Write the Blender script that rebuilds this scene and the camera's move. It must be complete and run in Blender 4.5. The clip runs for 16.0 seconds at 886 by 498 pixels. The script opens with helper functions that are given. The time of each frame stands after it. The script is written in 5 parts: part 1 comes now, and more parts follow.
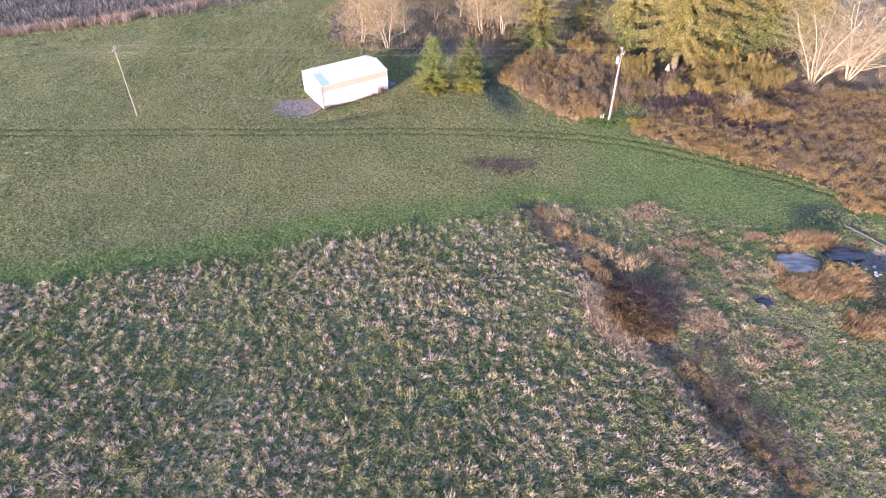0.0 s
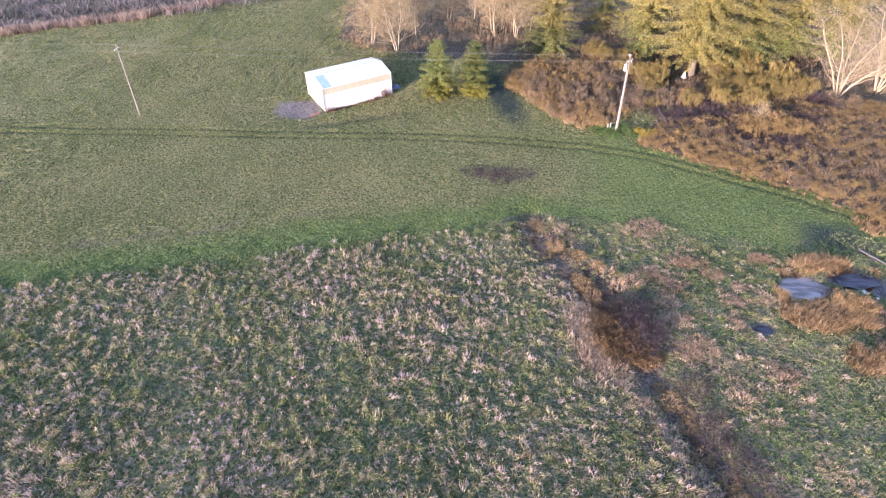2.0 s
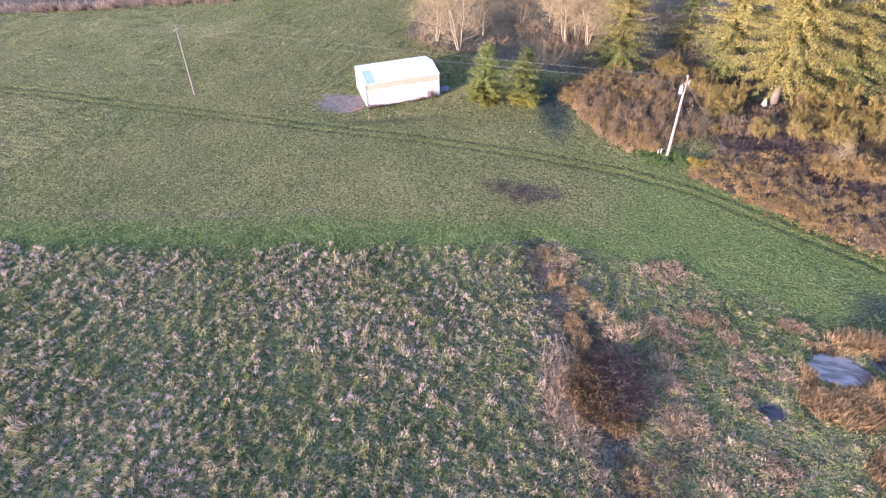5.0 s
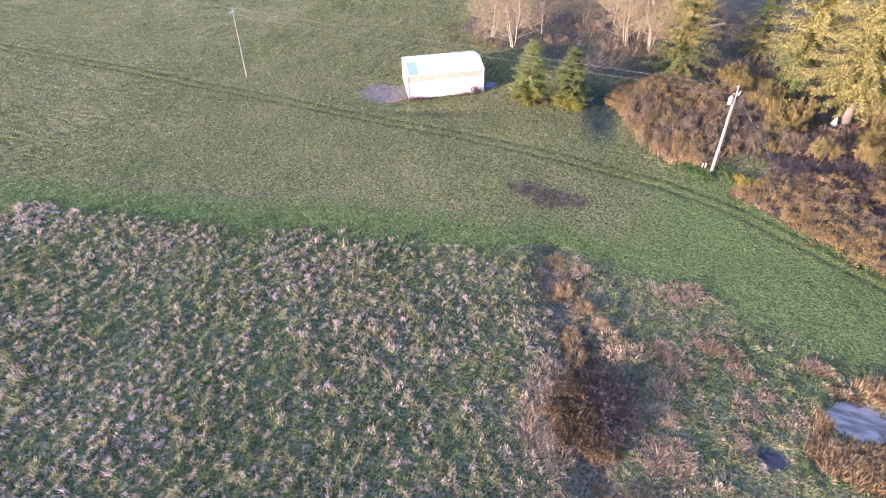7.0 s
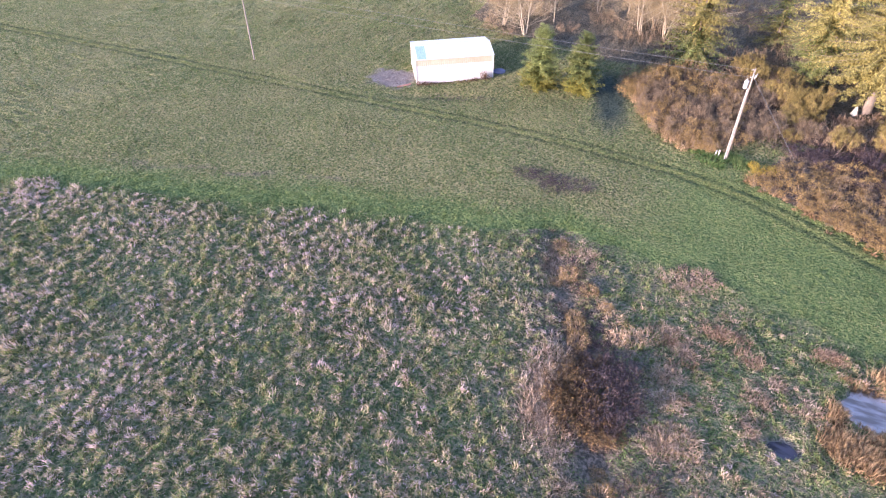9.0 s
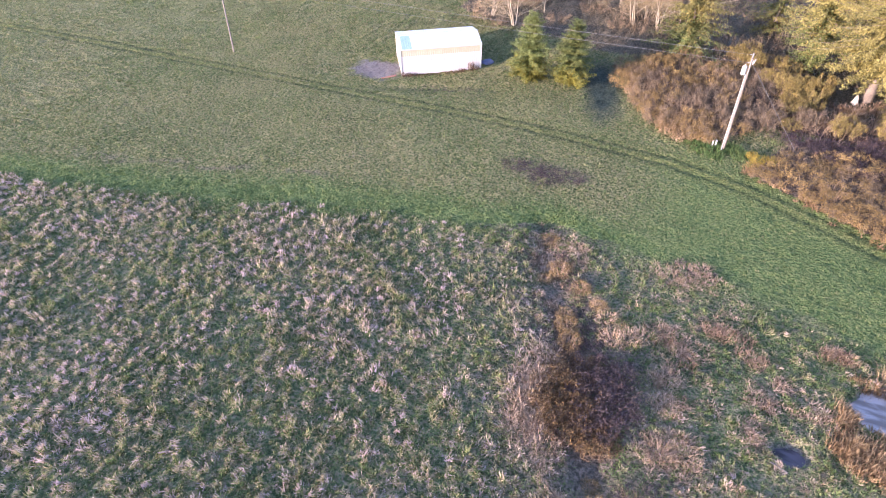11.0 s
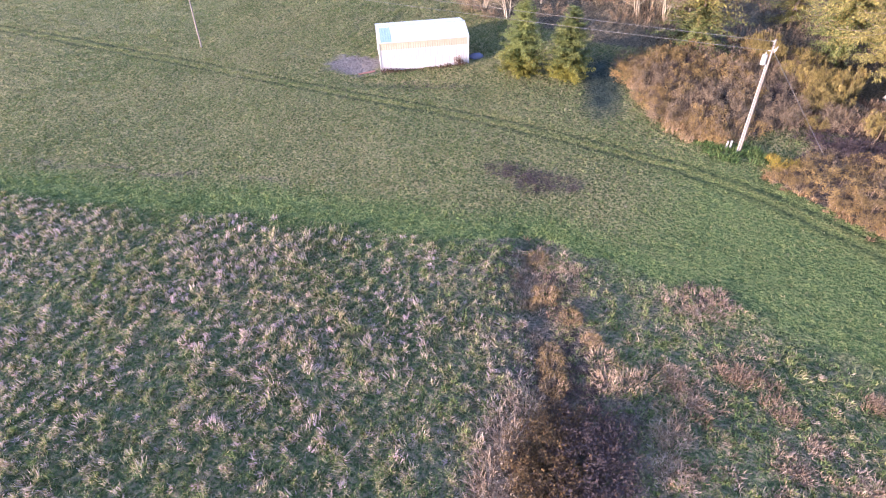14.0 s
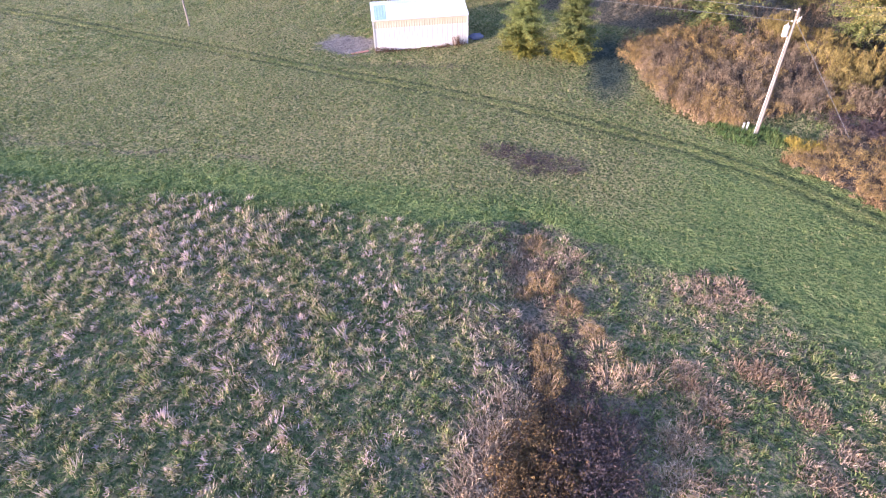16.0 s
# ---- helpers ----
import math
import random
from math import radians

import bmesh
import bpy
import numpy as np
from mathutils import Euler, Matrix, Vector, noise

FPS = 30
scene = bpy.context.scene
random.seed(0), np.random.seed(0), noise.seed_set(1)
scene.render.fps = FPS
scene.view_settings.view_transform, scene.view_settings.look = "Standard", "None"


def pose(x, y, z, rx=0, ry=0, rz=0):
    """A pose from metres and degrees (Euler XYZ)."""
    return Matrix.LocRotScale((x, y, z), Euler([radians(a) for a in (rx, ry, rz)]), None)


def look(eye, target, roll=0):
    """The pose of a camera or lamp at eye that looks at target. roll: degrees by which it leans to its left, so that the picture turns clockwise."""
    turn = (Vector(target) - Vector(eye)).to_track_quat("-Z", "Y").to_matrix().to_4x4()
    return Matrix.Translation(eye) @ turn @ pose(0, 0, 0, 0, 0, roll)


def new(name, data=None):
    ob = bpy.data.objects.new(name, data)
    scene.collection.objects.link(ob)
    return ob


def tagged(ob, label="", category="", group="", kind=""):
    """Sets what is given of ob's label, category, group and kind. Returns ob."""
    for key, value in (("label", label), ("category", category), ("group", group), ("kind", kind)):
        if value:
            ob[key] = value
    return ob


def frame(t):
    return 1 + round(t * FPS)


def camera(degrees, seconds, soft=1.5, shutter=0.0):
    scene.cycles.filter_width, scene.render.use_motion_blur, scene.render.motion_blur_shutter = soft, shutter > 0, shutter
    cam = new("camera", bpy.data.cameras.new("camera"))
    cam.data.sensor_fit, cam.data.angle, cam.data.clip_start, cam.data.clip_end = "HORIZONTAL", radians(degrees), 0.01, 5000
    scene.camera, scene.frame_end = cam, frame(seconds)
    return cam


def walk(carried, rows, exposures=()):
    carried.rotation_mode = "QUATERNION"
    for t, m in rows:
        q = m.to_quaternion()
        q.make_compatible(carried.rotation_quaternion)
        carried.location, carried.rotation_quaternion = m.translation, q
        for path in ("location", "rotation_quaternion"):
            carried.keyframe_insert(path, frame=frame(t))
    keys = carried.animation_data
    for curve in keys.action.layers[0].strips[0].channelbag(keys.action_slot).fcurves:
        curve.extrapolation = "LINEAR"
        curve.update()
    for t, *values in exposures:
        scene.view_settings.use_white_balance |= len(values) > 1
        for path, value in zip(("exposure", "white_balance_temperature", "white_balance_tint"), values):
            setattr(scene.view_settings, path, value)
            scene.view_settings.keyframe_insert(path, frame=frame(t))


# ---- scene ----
cam = camera(73.8, 16.0, soft=1.1)
PATH = [
    (0, (5.418, 4.275, 44.421), (5.374, 5.82, 43.151), -0.5),
    (0.5, (6.397, 4.869, 44.307), (6.344, 6.413, 43.037), -0.6),
    (1, (7.597, 5.626, 44.25), (7.516, 7.168, 42.979), -0.7),
    (1.5, (8.809, 6.433, 44.213), (8.697, 7.972, 42.941), -0.9),
    (2, (10.234, 7.319, 44.142), (10.094, 8.856, 42.87), -1.0),
    (2.5, (11.582, 8.219, 44.087), (11.426, 9.754, 42.815), -1.0),
    (3, (13.183, 9.264, 43.976), (12.981, 10.793, 42.703), -1.1),
    (3.5, (14.717, 10.271, 43.825), (14.459, 11.791, 42.551), -1.1),
    (4, (16.626, 11.387, 43.649), (16.31, 12.896, 42.376), -1.1),
    (4.2, (17.388, 11.862, 43.594), (17.05, 13.366, 42.32), -1.1),
    (6.3, (24.763, 16.372, 42.832), (24.136, 17.774, 41.551), -1.5),
    (6.5, (25.287, 16.645, 42.698), (24.644, 18.04, 41.418), -1.5),
    (7, (26.471, 17.348, 42.148), (25.798, 18.732, 40.869), -1.5),
    (7.5, (27.089, 17.627, 41.64), (26.405, 19.004, 40.361), -1.4),
    (8, (27.254, 17.451, 40.929), (26.558, 18.824, 39.651), -1.2),
    (8.2, (27.426, 17.384, 40.699), (26.717, 18.752, 39.424), -1.3),
    (10.3, (27.355, 19.09, 37.626), (26.646, 20.457, 36.35), -1.3),
    (10.5, (27.432, 19.335, 37.496), (26.73, 20.706, 36.22), -1.3),
    (11, (27.339, 20.327, 36.865), (26.645, 21.703, 35.591), -1.3),
    (11.5, (27.34, 21.472, 36.309), (26.645, 22.849, 35.035), -1.4),
    (12, (27.182, 22.84, 35.72), (26.486, 24.215, 34.446), -1.5),
    (12.5, (27.109, 24.249, 35.003), (26.407, 25.624, 33.731), -1.6),
    (13, (27.036, 25.786, 34.188), (26.329, 27.159, 32.917), -1.7),
    (13.5, (27.019, 27.129, 33.348), (26.305, 28.502, 32.081), -1.8),
    (14, (27.051, 28.594, 32.424), (26.329, 29.964, 31.158), -2.0),
    (14.5, (26.914, 29.863, 31.46), (26.188, 31.232, 30.196), -1.9),
    (15, (26.867, 30.994, 30.374), (26.133, 32.361, 29.112), -1.9),
    (15.5, (26.939, 31.385, 29.276), (26.201, 32.749, 28.013), -1.9),
    (16, (27.105, 31.465, 28.478), (26.364, 32.827, 27.216), -1.8),
]
walk(cam, [(t, look(eye, target, roll)) for t, eye, target, roll in PATH], [(0, 2.42, 5650, 36), (4, 2.46, 5620, 36.5), (7, 2.56, 5550, 38.5), (16, 2.55, 5550, 39)])

# ---- light ----
SUN_EL, SUN_AZ = 9.5, math.atan2(-0.55, -0.835)   # low winter sun; azimuth clockwise from +y
world = bpy.data.worlds.new("sky")
scene.world = world
world.use_nodes = True
wn = world.node_tree
sky = wn.nodes.new("ShaderNodeTexSky")
sky.sky_type = "NISHITA"
sky.sun_disc = False
sky.sun_elevation = radians(SUN_EL)
sky.sun_rotation = SUN_AZ
sky.air_density, sky.dust_density, sky.ozone_density = 1.0, 0.6, 1.0
wn.links.new(sky.outputs[0], wn.nodes["Background"].inputs[0])
wn.nodes["Background"].inputs[1].default_value = 0.15
sun = new("sun", bpy.data.lights.new("sun", "SUN"))
sun.data.energy, sun.data.angle, sun.data.color = 3.1, radians(0.6), (1.0, 0.80, 0.54)
to_sun = Vector((math.sin(SUN_AZ) * math.cos(radians(SUN_EL)), math.cos(SUN_AZ) * math.cos(radians(SUN_EL)), math.sin(radians(SUN_EL))))
sun.matrix_world = look(to_sun * 300, (0, 0, 0))


# ---- materials ----
def material(name, dark, light, scale=2.0, fine=18.0, rough=0.85, bump=0.3, metal=0.0, coords="Object", ramp=(0.35, 0.68), spread=0.25, thin=0.0):
    """A surface with broad blotches and fine grain between two colours, a spread in value from piece to piece, and relief."""
    m = bpy.data.materials.new(name)
    m.use_nodes = True
    nt = m.node_tree
    N, L = nt.nodes, nt.links
    bsdf = N["Principled BSDF"]
    co = N.new("ShaderNodeTexCoord")
    a, b = N.new("ShaderNodeTexNoise"), N.new("ShaderNodeTexNoise")
    for n, s, d in ((a, scale, 4), (b, fine, 3)):
        n.inputs["Scale"].default_value, n.inputs["Detail"].default_value, n.inputs["Roughness"].default_value = s, d, 0.62
        L.new(co.outputs[coords], n.inputs["Vector"])
    mix = N.new("ShaderNodeMath")
    mix.operation = "MULTIPLY_ADD"
    mix.inputs[1].default_value = 0.5
    half = N.new("ShaderNodeMath")
    half.operation = "MULTIPLY"
    half.inputs[1].default_value = 0.5
    L.new(b.outputs[0], half.inputs[0])
    L.new(a.outputs[0], mix.inputs[0])
    L.new(half.outputs[0], mix.inputs[2])
    cr = N.new("ShaderNodeValToRGB")
    cr.color_ramp.elements[0].position, cr.color_ramp.elements[1].position = ramp
    cr.color_ramp.elements[0].color, cr.color_ramp.elements[1].color = (*dark, 1), (*light, 1)
    L.new(mix.outputs[0], cr.inputs[0])
    geo = N.new("ShaderNodeNewGeometry")
    info = N.new("ShaderNodeObjectInfo")
    add = N.new("ShaderNodeMath")
    add.operation = "ADD"
    L.new(geo.outputs["Random Per Island"], add.inputs[0])
    L.new(info.outputs["Random"], add.inputs[1])
    rng = N.new("ShaderNodeMapRange")
    rng.inputs[1].default_value, rng.inputs[2].default_value = 0.0, 2.0
    rng.inputs[3].default_value, rng.inputs[4].default_value = 1 - spread, 1 + spread
    L.new(add.outputs[0], rng.inputs[0])
    hsv = N.new("ShaderNodeHueSaturation")
    L.new(rng.outputs[0], hsv.inputs["Value"])
    L.new(cr.outputs[0], hsv.inputs["Color"])
    L.new(hsv.outputs[0], bsdf.inputs["Base Color"])
    bsdf.inputs["Roughness"].default_value, bsdf.inputs["Metallic"].default_value = rough, metal
    bsdf.inputs["Specular IOR Level"].default_value = 0.25 if metal == 0 else 0.5
    if bump:
        bp = N.new("ShaderNodeBump")
        bp.inputs["Strength"].default_value, bp.inputs["Distance"].default_value = bump, 0.5 / fine
        L.new(b.outputs[0], bp.inputs["Height"])
        L.new(bp.outputs[0], bsdf.inputs["Normal"])
    if thin:
        tr, ms = N.new("ShaderNodeBsdfTranslucent"), N.new("ShaderNodeMixShader")
        ms.inputs[0].default_value = thin
        L.new(hsv.outputs[0], tr.inputs[0])
        L.new(bsdf.outputs[0], ms.inputs[1])
        L.new(tr.outputs[0], ms.inputs[2])
        L.new(ms.outputs[0], N["Material Output"].inputs[0])
    return m


def grass_material(name, stops, broad=0.12, thin=0.3, rough=0.8, amount=0.35):
    """Blades coloured along a ramp by their own tone and by broad drifts over the meadow."""
    m = bpy.data.materials.new(name)
    m.use_nodes = True
    nt = m.node_tree
    N, L = nt.nodes, nt.links
    bsdf = N["Principled BSDF"]
    at = N.new("ShaderNodeAttribute")
    at.attribute_name = "tone"
    co, no = N.new("ShaderNodeTexCoord"), N.new("ShaderNodeTexNoise")
    no.inputs["Scale"].default_value, no.inputs["Detail"].default_value = broad, 5
    L.new(co.outputs["Object"], no.inputs["Vector"])
    sub = N.new("ShaderNodeMath")
    sub.operation, sub.inputs[1].default_value = "SUBTRACT", 0.5
    L.new(no.outputs[0], sub.inputs[0])
    ma = N.new("ShaderNodeMath")
    ma.operation, ma.inputs[1].default_value = "MULTIPLY_ADD", amount * 3
    L.new(sub.outputs[0], ma.inputs[0])
    L.new(at.outputs["Fac"], ma.inputs[2])
    cr = N.new("ShaderNodeValToRGB")
    els = cr.color_ramp.elements
    while len(els) < len(stops):
        els.new(0.5)
    for e, (p, c) in zip(els, stops):
        e.position, e.color = p, (*c, 1)
    L.new(ma.outputs[0], cr.inputs[0])
    L.new(cr.outputs[0], bsdf.inputs["Base Color"])
    bsdf.inputs["Roughness"].default_value, bsdf.inputs["Specular IOR Level"].default_value = rough, 0.2
    tr, ms = N.new("ShaderNodeBsdfTranslucent"), N.new("ShaderNodeMixShader")
    ms.inputs[0].default_value = thin
    L.new(cr.outputs[0], tr.inputs[0])
    L.new(bsdf.outputs[0], ms.inputs[1])
    L.new(tr.outputs[0], ms.inputs[2])
    L.new(ms.outputs[0], N["Material Output"].inputs[0])
    return m


M_TUSSOCK = grass_material("tussock_grass", [(0.0, (0.09, 0.13, 0.042)), (0.25, (0.24, 0.245, 0.10)), (0.5, (0.375, 0.32, 0.21)), (0.75, (0.445, 0.355, 0.29)), (1.0, (0.475, 0.37, 0.375))], 0.10, 0.3, amount=0.25)
M_LUSH = grass_material("lush_grass", [(0.0, (0.075, 0.125, 0.042)), (0.40, (0.18, 0.235, 0.08)), (0.65, (0.29, 0.29, 0.125)), (1.0, (0.42, 0.345, 0.235))], 0.12, 0.3)
M_CLOVER = grass_material("field_plants", [(0.0, (0.09, 0.13, 0.042)), (0.35, (0.16, 0.19, 0.069)), (0.7, (0.235, 0.232, 0.106)), (1.0, (0.29, 0.245, 0.155))], 0.07, 0.3)
M_SWARD = grass_material("green_sward", [(0.0, (0.07, 0.12, 0.036)), (0.4, (0.135, 0.19, 0.06)), (0.75, (0.20, 0.235, 0.085)), (1.0, (0.27, 0.255, 0.12))], 0.07, 0.3)
M_RANK = grass_material("rank_grass", [(0.0, (0.04, 0.085, 0.022)), (0.5, (0.08, 0.14, 0.042)), (1.0, (0.15, 0.19, 0.065))], 0.12, 0.3)
M_STRAW = grass_material("dead_straw", [(0.0, (0.20, 0.145, 0.10)), (0.5, (0.41, 0.315, 0.22)), (1.0, (0.58, 0.465, 0.345))], 0.15, 0.3)
M_BRACKEN = grass_material("dead_bracken", [(0.0, (0.12, 0.08, 0.055)), (0.5, (0.25, 0.175, 0.11)), (1.0, (0.36, 0.27, 0.19))], 0.15, 0.3)
M_PINK = grass_material("pink_dead_grass", [(0.0, (0.17, 0.12, 0.08)), (0.5, (0.36, 0.27, 0.185)), (1.0, (0.54, 0.42, 0.31))], 0.15, 0.3)
M_REED = grass_material("dry_reed", [(0.0, (0.11, 0.075, 0.04)), (0.5, (0.25, 0.17, 0.09)), (1.0, (0.38, 0.28, 0.16))], 0.15, 0.3)
M_FAR_REED = grass_material("grey_reed", [(0.0, (0.16, 0.12, 0.09)), (0.5, (0.30, 0.22, 0.17)), (1.0, (0.40, 0.32, 0.26))], 0.15, 0.3)
M_HEATH = grass_material("marsh_scrub", [(0.0, (0.055, 0.072, 0.045)), (0.4, (0.12, 0.115, 0.105)), (0.75, (0.20, 0.175, 0.175)), (1.0, (0.32, 0.265, 0.245))], 0.10, 0.2)
M_CANE = material("bramble_cane", (0.075, 0.054, 0.034), (0.20, 0.148, 0.092), 1.5, 9, 0.8, 0.0, spread=0.35)
M_CANE_PALE = material("bleached_cane", (0.26, 0.18, 0.115), (0.52, 0.385, 0.265), 1.5, 9, 0.8, 0.0, spread=0.3)
M_CANE_DARK = material("dark_cane", (0.035, 0.024, 0.02), (0.11, 0.07, 0.05), 1.5, 9, 0.8, 0.0, spread=0.35)
M_LEAF_GOLD = material("golden_bramble_leaf", (0.11, 0.076, 0.03), (0.31, 0.212, 0.085), 0.5, 4, 0.75, 0.0, spread=0.45, thin=0.25)
M_LEAF_OLIVE = material("olive_bramble_leaf", (0.032, 0.021, 0.012), (0.31, 0.20, 0.082), 0.8, 5, 0.75, 0.0, ramp=(0.42, 0.62), spread=0.6, thin=0.2)
M_LEAF_BROWN = material("withered_leaf", (0.135, 0.092, 0.033), (0.36, 0.25, 0.094), 0.35, 4, 0.75, 0.0, spread=0.35, thin=0.25)
M_LEAF_DARK = material("dark_bramble_leaf", (0.07, 0.035, 0.025), (0.22, 0.12, 0.06), 0.6, 4, 0.75, 0.0, spread=0.5, thin=0.2)
M_LEAF_GREY = material("grey_bramble_leaf", (0.105, 0.078, 0.05), (0.30, 0.224, 0.14), 0.4, 4, 0.8, 0.0, spread=0.35, thin=0.2)
# shade colour for ditch and thicket brambles; own colour of the dead brushwood
M_LEAF_DUSK_SHADE = material("dusky_shade_leaf", (0.026, 0.02, 0.023), (0.092, 0.07, 0.074), 0.6, 4, 0.8, 0.0, spread=0.4, thin=0.1)
M_BROOM = material("broom_shoot", (0.125, 0.10, 0.03), (0.33, 0.255, 0.085), 0.6, 4, 0.75, 0.0, spread=0.4, thin=0.25)
M_YELLOW = material("golden_shoot", (0.20, 0.155, 0.02), (0.38, 0.30, 0.055), 0.8, 4, 0.75, 0.0, spread=0.35, thin=0.3)
M_NEEDLE = material("spruce_needle", (0.10, 0.135, 0.036), (0.27, 0.295, 0.10), 0.5, 3, 0.7, 0.0, spread=0.45, thin=0.25)
M_NEEDLE_LOW = material("yellowed_needle", (0.14, 0.145, 0.025), (0.30, 0.27, 0.055), 0.5, 3, 0.7, 0.0, spread=0.35, thin=0.2)
M_MOSSY = material("mossy_bough", (0.12, 0.11, 0.03), (0.38, 0.335, 0.11), 0.35, 3, 0.85, 0.0, spread=0.45, thin=0.2)
M_BARK = material("grey_bark", (0.075, 0.06, 0.047), (0.20, 0.165, 0.13), 1.2, 12, 0.9, 0.6)
M_PALE_BARK = material("pale_alder_bark", (0.23, 0.195, 0.135), (0.44, 0.385, 0.29), 1.0, 8, 0.85, 0.4)
M_WHITE_BARK = material("bleached_bark", (0.29, 0.24, 0.16), (0.49, 0.42, 0.30), 1.0, 8, 0.85, 0.3)
M_TWIG = material("fine_twig", (0.15, 0.118, 0.064), (0.33, 0.265, 0.15), 0.4, 4, 0.85, 0.0, spread=0.3)
M_STUMP = material("bleached_wood", (0.33, 0.29, 0.23), (0.55, 0.49, 0.40), 2, 14, 0.8, 0.5)
M_POLE = material("weathered_pole", (0.13, 0.115, 0.10), (0.23, 0.20, 0.175), 1.5, 30, 0.85, 0.4)
M_METAL = material("galvanised_steel", (0.45, 0.46, 0.47), (0.62, 0.63, 0.64), 3, 20, 0.45, 0.1, 0.7)
M_WHITE = material("white_enamel", (0.30, 0.30, 0.30), (0.42, 0.42, 0.41), 2, 16, 0.5, 0.05, spread=0.05)
M_WIRE = material("aluminium_wire", (0.09, 0.09, 0.09), (0.16, 0.16, 0.16), 3, 20, 0.6, 0.0, 0.2)
M_SHED = material("white_painted_sheet", (0.35, 0.34, 0.34), (0.44, 0.425, 0.425), 0.5, 6, 0.5, 0.06, spread=0.04)
M_ROOF = material("pale_roof_sheet", (0.50, 0.51, 0.52), (0.62, 0.62, 0.62), 0.5, 6, 0.42, 0.05, spread=0.04)
M_CLEAR = material("yellowed_fibreglass", (0.25, 0.235, 0.17), (0.37, 0.355, 0.27), 0.8, 8, 0.5, 0.05, spread=0.08)
M_BLUE = material("blue_skylight", (0.19, 0.29, 0.36), (0.30, 0.41, 0.48), 1.0, 8, 0.4, 0.03, spread=0.06)
M_TARP = material("lilac_tarp", (0.09, 0.095, 0.16), (0.15, 0.155, 0.23), 1.0, 7, 0.6, 0.3, spread=0.05)
M_LOG = material("wet_grey_log", (0.06, 0.055, 0.06), (0.12, 0.11, 0.115), 1.5, 20, 0.7, 0.4)
M_TRIM = material("grey_trim", (0.34, 0.36, 0.40), (0.48, 0.50, 0.54), 1.0, 8, 0.5, 0.03, spread=0.05)
M_RUST = material("red_painted_board", (0.22, 0.10, 0.075), (0.34, 0.17, 0.13), 1.5, 10, 0.8, 0.3)
M_STONE = material("pale_stone", (0.35, 0.32, 0.29), (0.62, 0.58, 0.53), 2, 14, 0.85, 0.5)

# ---- ground shape ----
TRACK = [(-300, 84.5), (-102, 84.8), (-72, 86.0), (-47, 86.4), (-25, 87.0), (-4, 87.4), (12, 87.0), (24, 86.0), (33.5, 83.2), (41.4, 79.2), (51, 74.2), (60, 68), (68, 60), (76, 50)]
DITCH = [(15.5, 67.5), (16.8, 63), (20.6, 56.0), (23.6, 49.6), (25.6, 44.6), (27.6, 40.4), (28.8, 36.8), (30.2, 33.4), (32.5, 29.0), (36, 20), (44, 8)]
POND = [(44.8, 56.8, 2.2, 2.1), (51.0, 58.4, 3.0, 1.5), (55.0, 57.0, 2.8, 2.0), (38.4, 50.2, 1.0, 0.9)]
EDGE = [(-400, 20), (-110, 33), (-60, 44.5), (-48.9, 48.0), (-39, 51.2), (-30.2, 53.2), (-23.6, 55.2), (-19.7, 56.3), (-14, 58.3), (-9.1, 59.9), (-6, 60.6), (-1, 61.6), (5, 62.8), (10.7, 64.2), (15.5, 66), (20, 66), (26, 65.5), (33, 65.5), (38.8, 62.2), (46, 61.5), (53, 65.5), (60, 62), (80, 40), (400, 0)]
MARSH = [(-400, 100), (-150, 107), (-118, 119), (-92.6, 129), (-83.2, 133.8), (-72.6, 138.2), (-59.2, 147.5), (-51.7, 154.0), (-30, 176), (20, 240), (400, 500)]
BUSH_LEFT = [(12.8, 112), (15, 106), (19.5, 97.5), (25, 91.8), (28.2, 93.5), (33, 98), (36, 106), (32, 115), (21, 118)]
BUSH_RIGHT = [(32.4, 87.2), (42, 81.2), (52, 75.8), (57, 71.6), (60.5, 66), (66, 58), (90, 58), (98, 84), (92, 104), (62, 100), (50, 98.5), (38, 97.5)]
WOOD = [(36, 99), (50, 99.5), (62, 101), (92, 105), (140, 90), (200, 160), (140, 230), (20, 230), (-24, 150), (-22, 128), (-12, 122), (2, 119), (10, 116), (22, 119), (33, 116)]


def polyline_distance(P, line):
    """Distance of points to a polyline."""
    best = np.full(len(P), 1e9)
    for (ax, ay), (bx, by) in zip(line[:-1], line[1:]):
        d = np.array((bx - ax, by - ay))
        s = np.clip(((P[:, 0] - ax) * d[0] + (P[:, 1] - ay) * d[1]) / (d @ d), 0, 1)
        best = np.minimum(best, np.hypot(P[:, 0] - ax - s * d[0], P[:, 1] - ay - s * d[1]))
    return best


def over(P, line):
    """How far points lie above (north of) a line given as y over x."""
    return P[:, 1] - np.interp(P[:, 0], [p[0] for p in line], [p[1] for p in line])


def inside(P, poly):
    """Which points lie in a polygon."""
    hit = np.zeros(len(P), bool)
    for (ax, ay), (bx, by) in zip(poly, poly[1:] + poly[:1]):
        if ay != by:
            cross = (P[:, 1] >= min(ay, by)) & (P[:, 1] < max(ay, by))
            hit ^= cross & (P[:, 0] < ax + (P[:, 1] - ay) * (bx - ax) / (by - ay))
    return hit


def wavy(P, scale, seed=0.0):
    """Smooth pseudo-random field in about -1..1."""
    x, y = P[:, 0] / scale + seed, P[:, 1] / scale - 1.7 * seed
    return (np.sin(1.3 * x + 0.7 * np.sin(0.9 * y + seed)) + np.sin(1.1 * y - 0.6 * np.sin(1.7 * x)) + np.sin(0.8 * (x + y) + 1.3 * seed) + 0.7 * np.sin(2.3 * x - 1.9 * y)) / 3.2


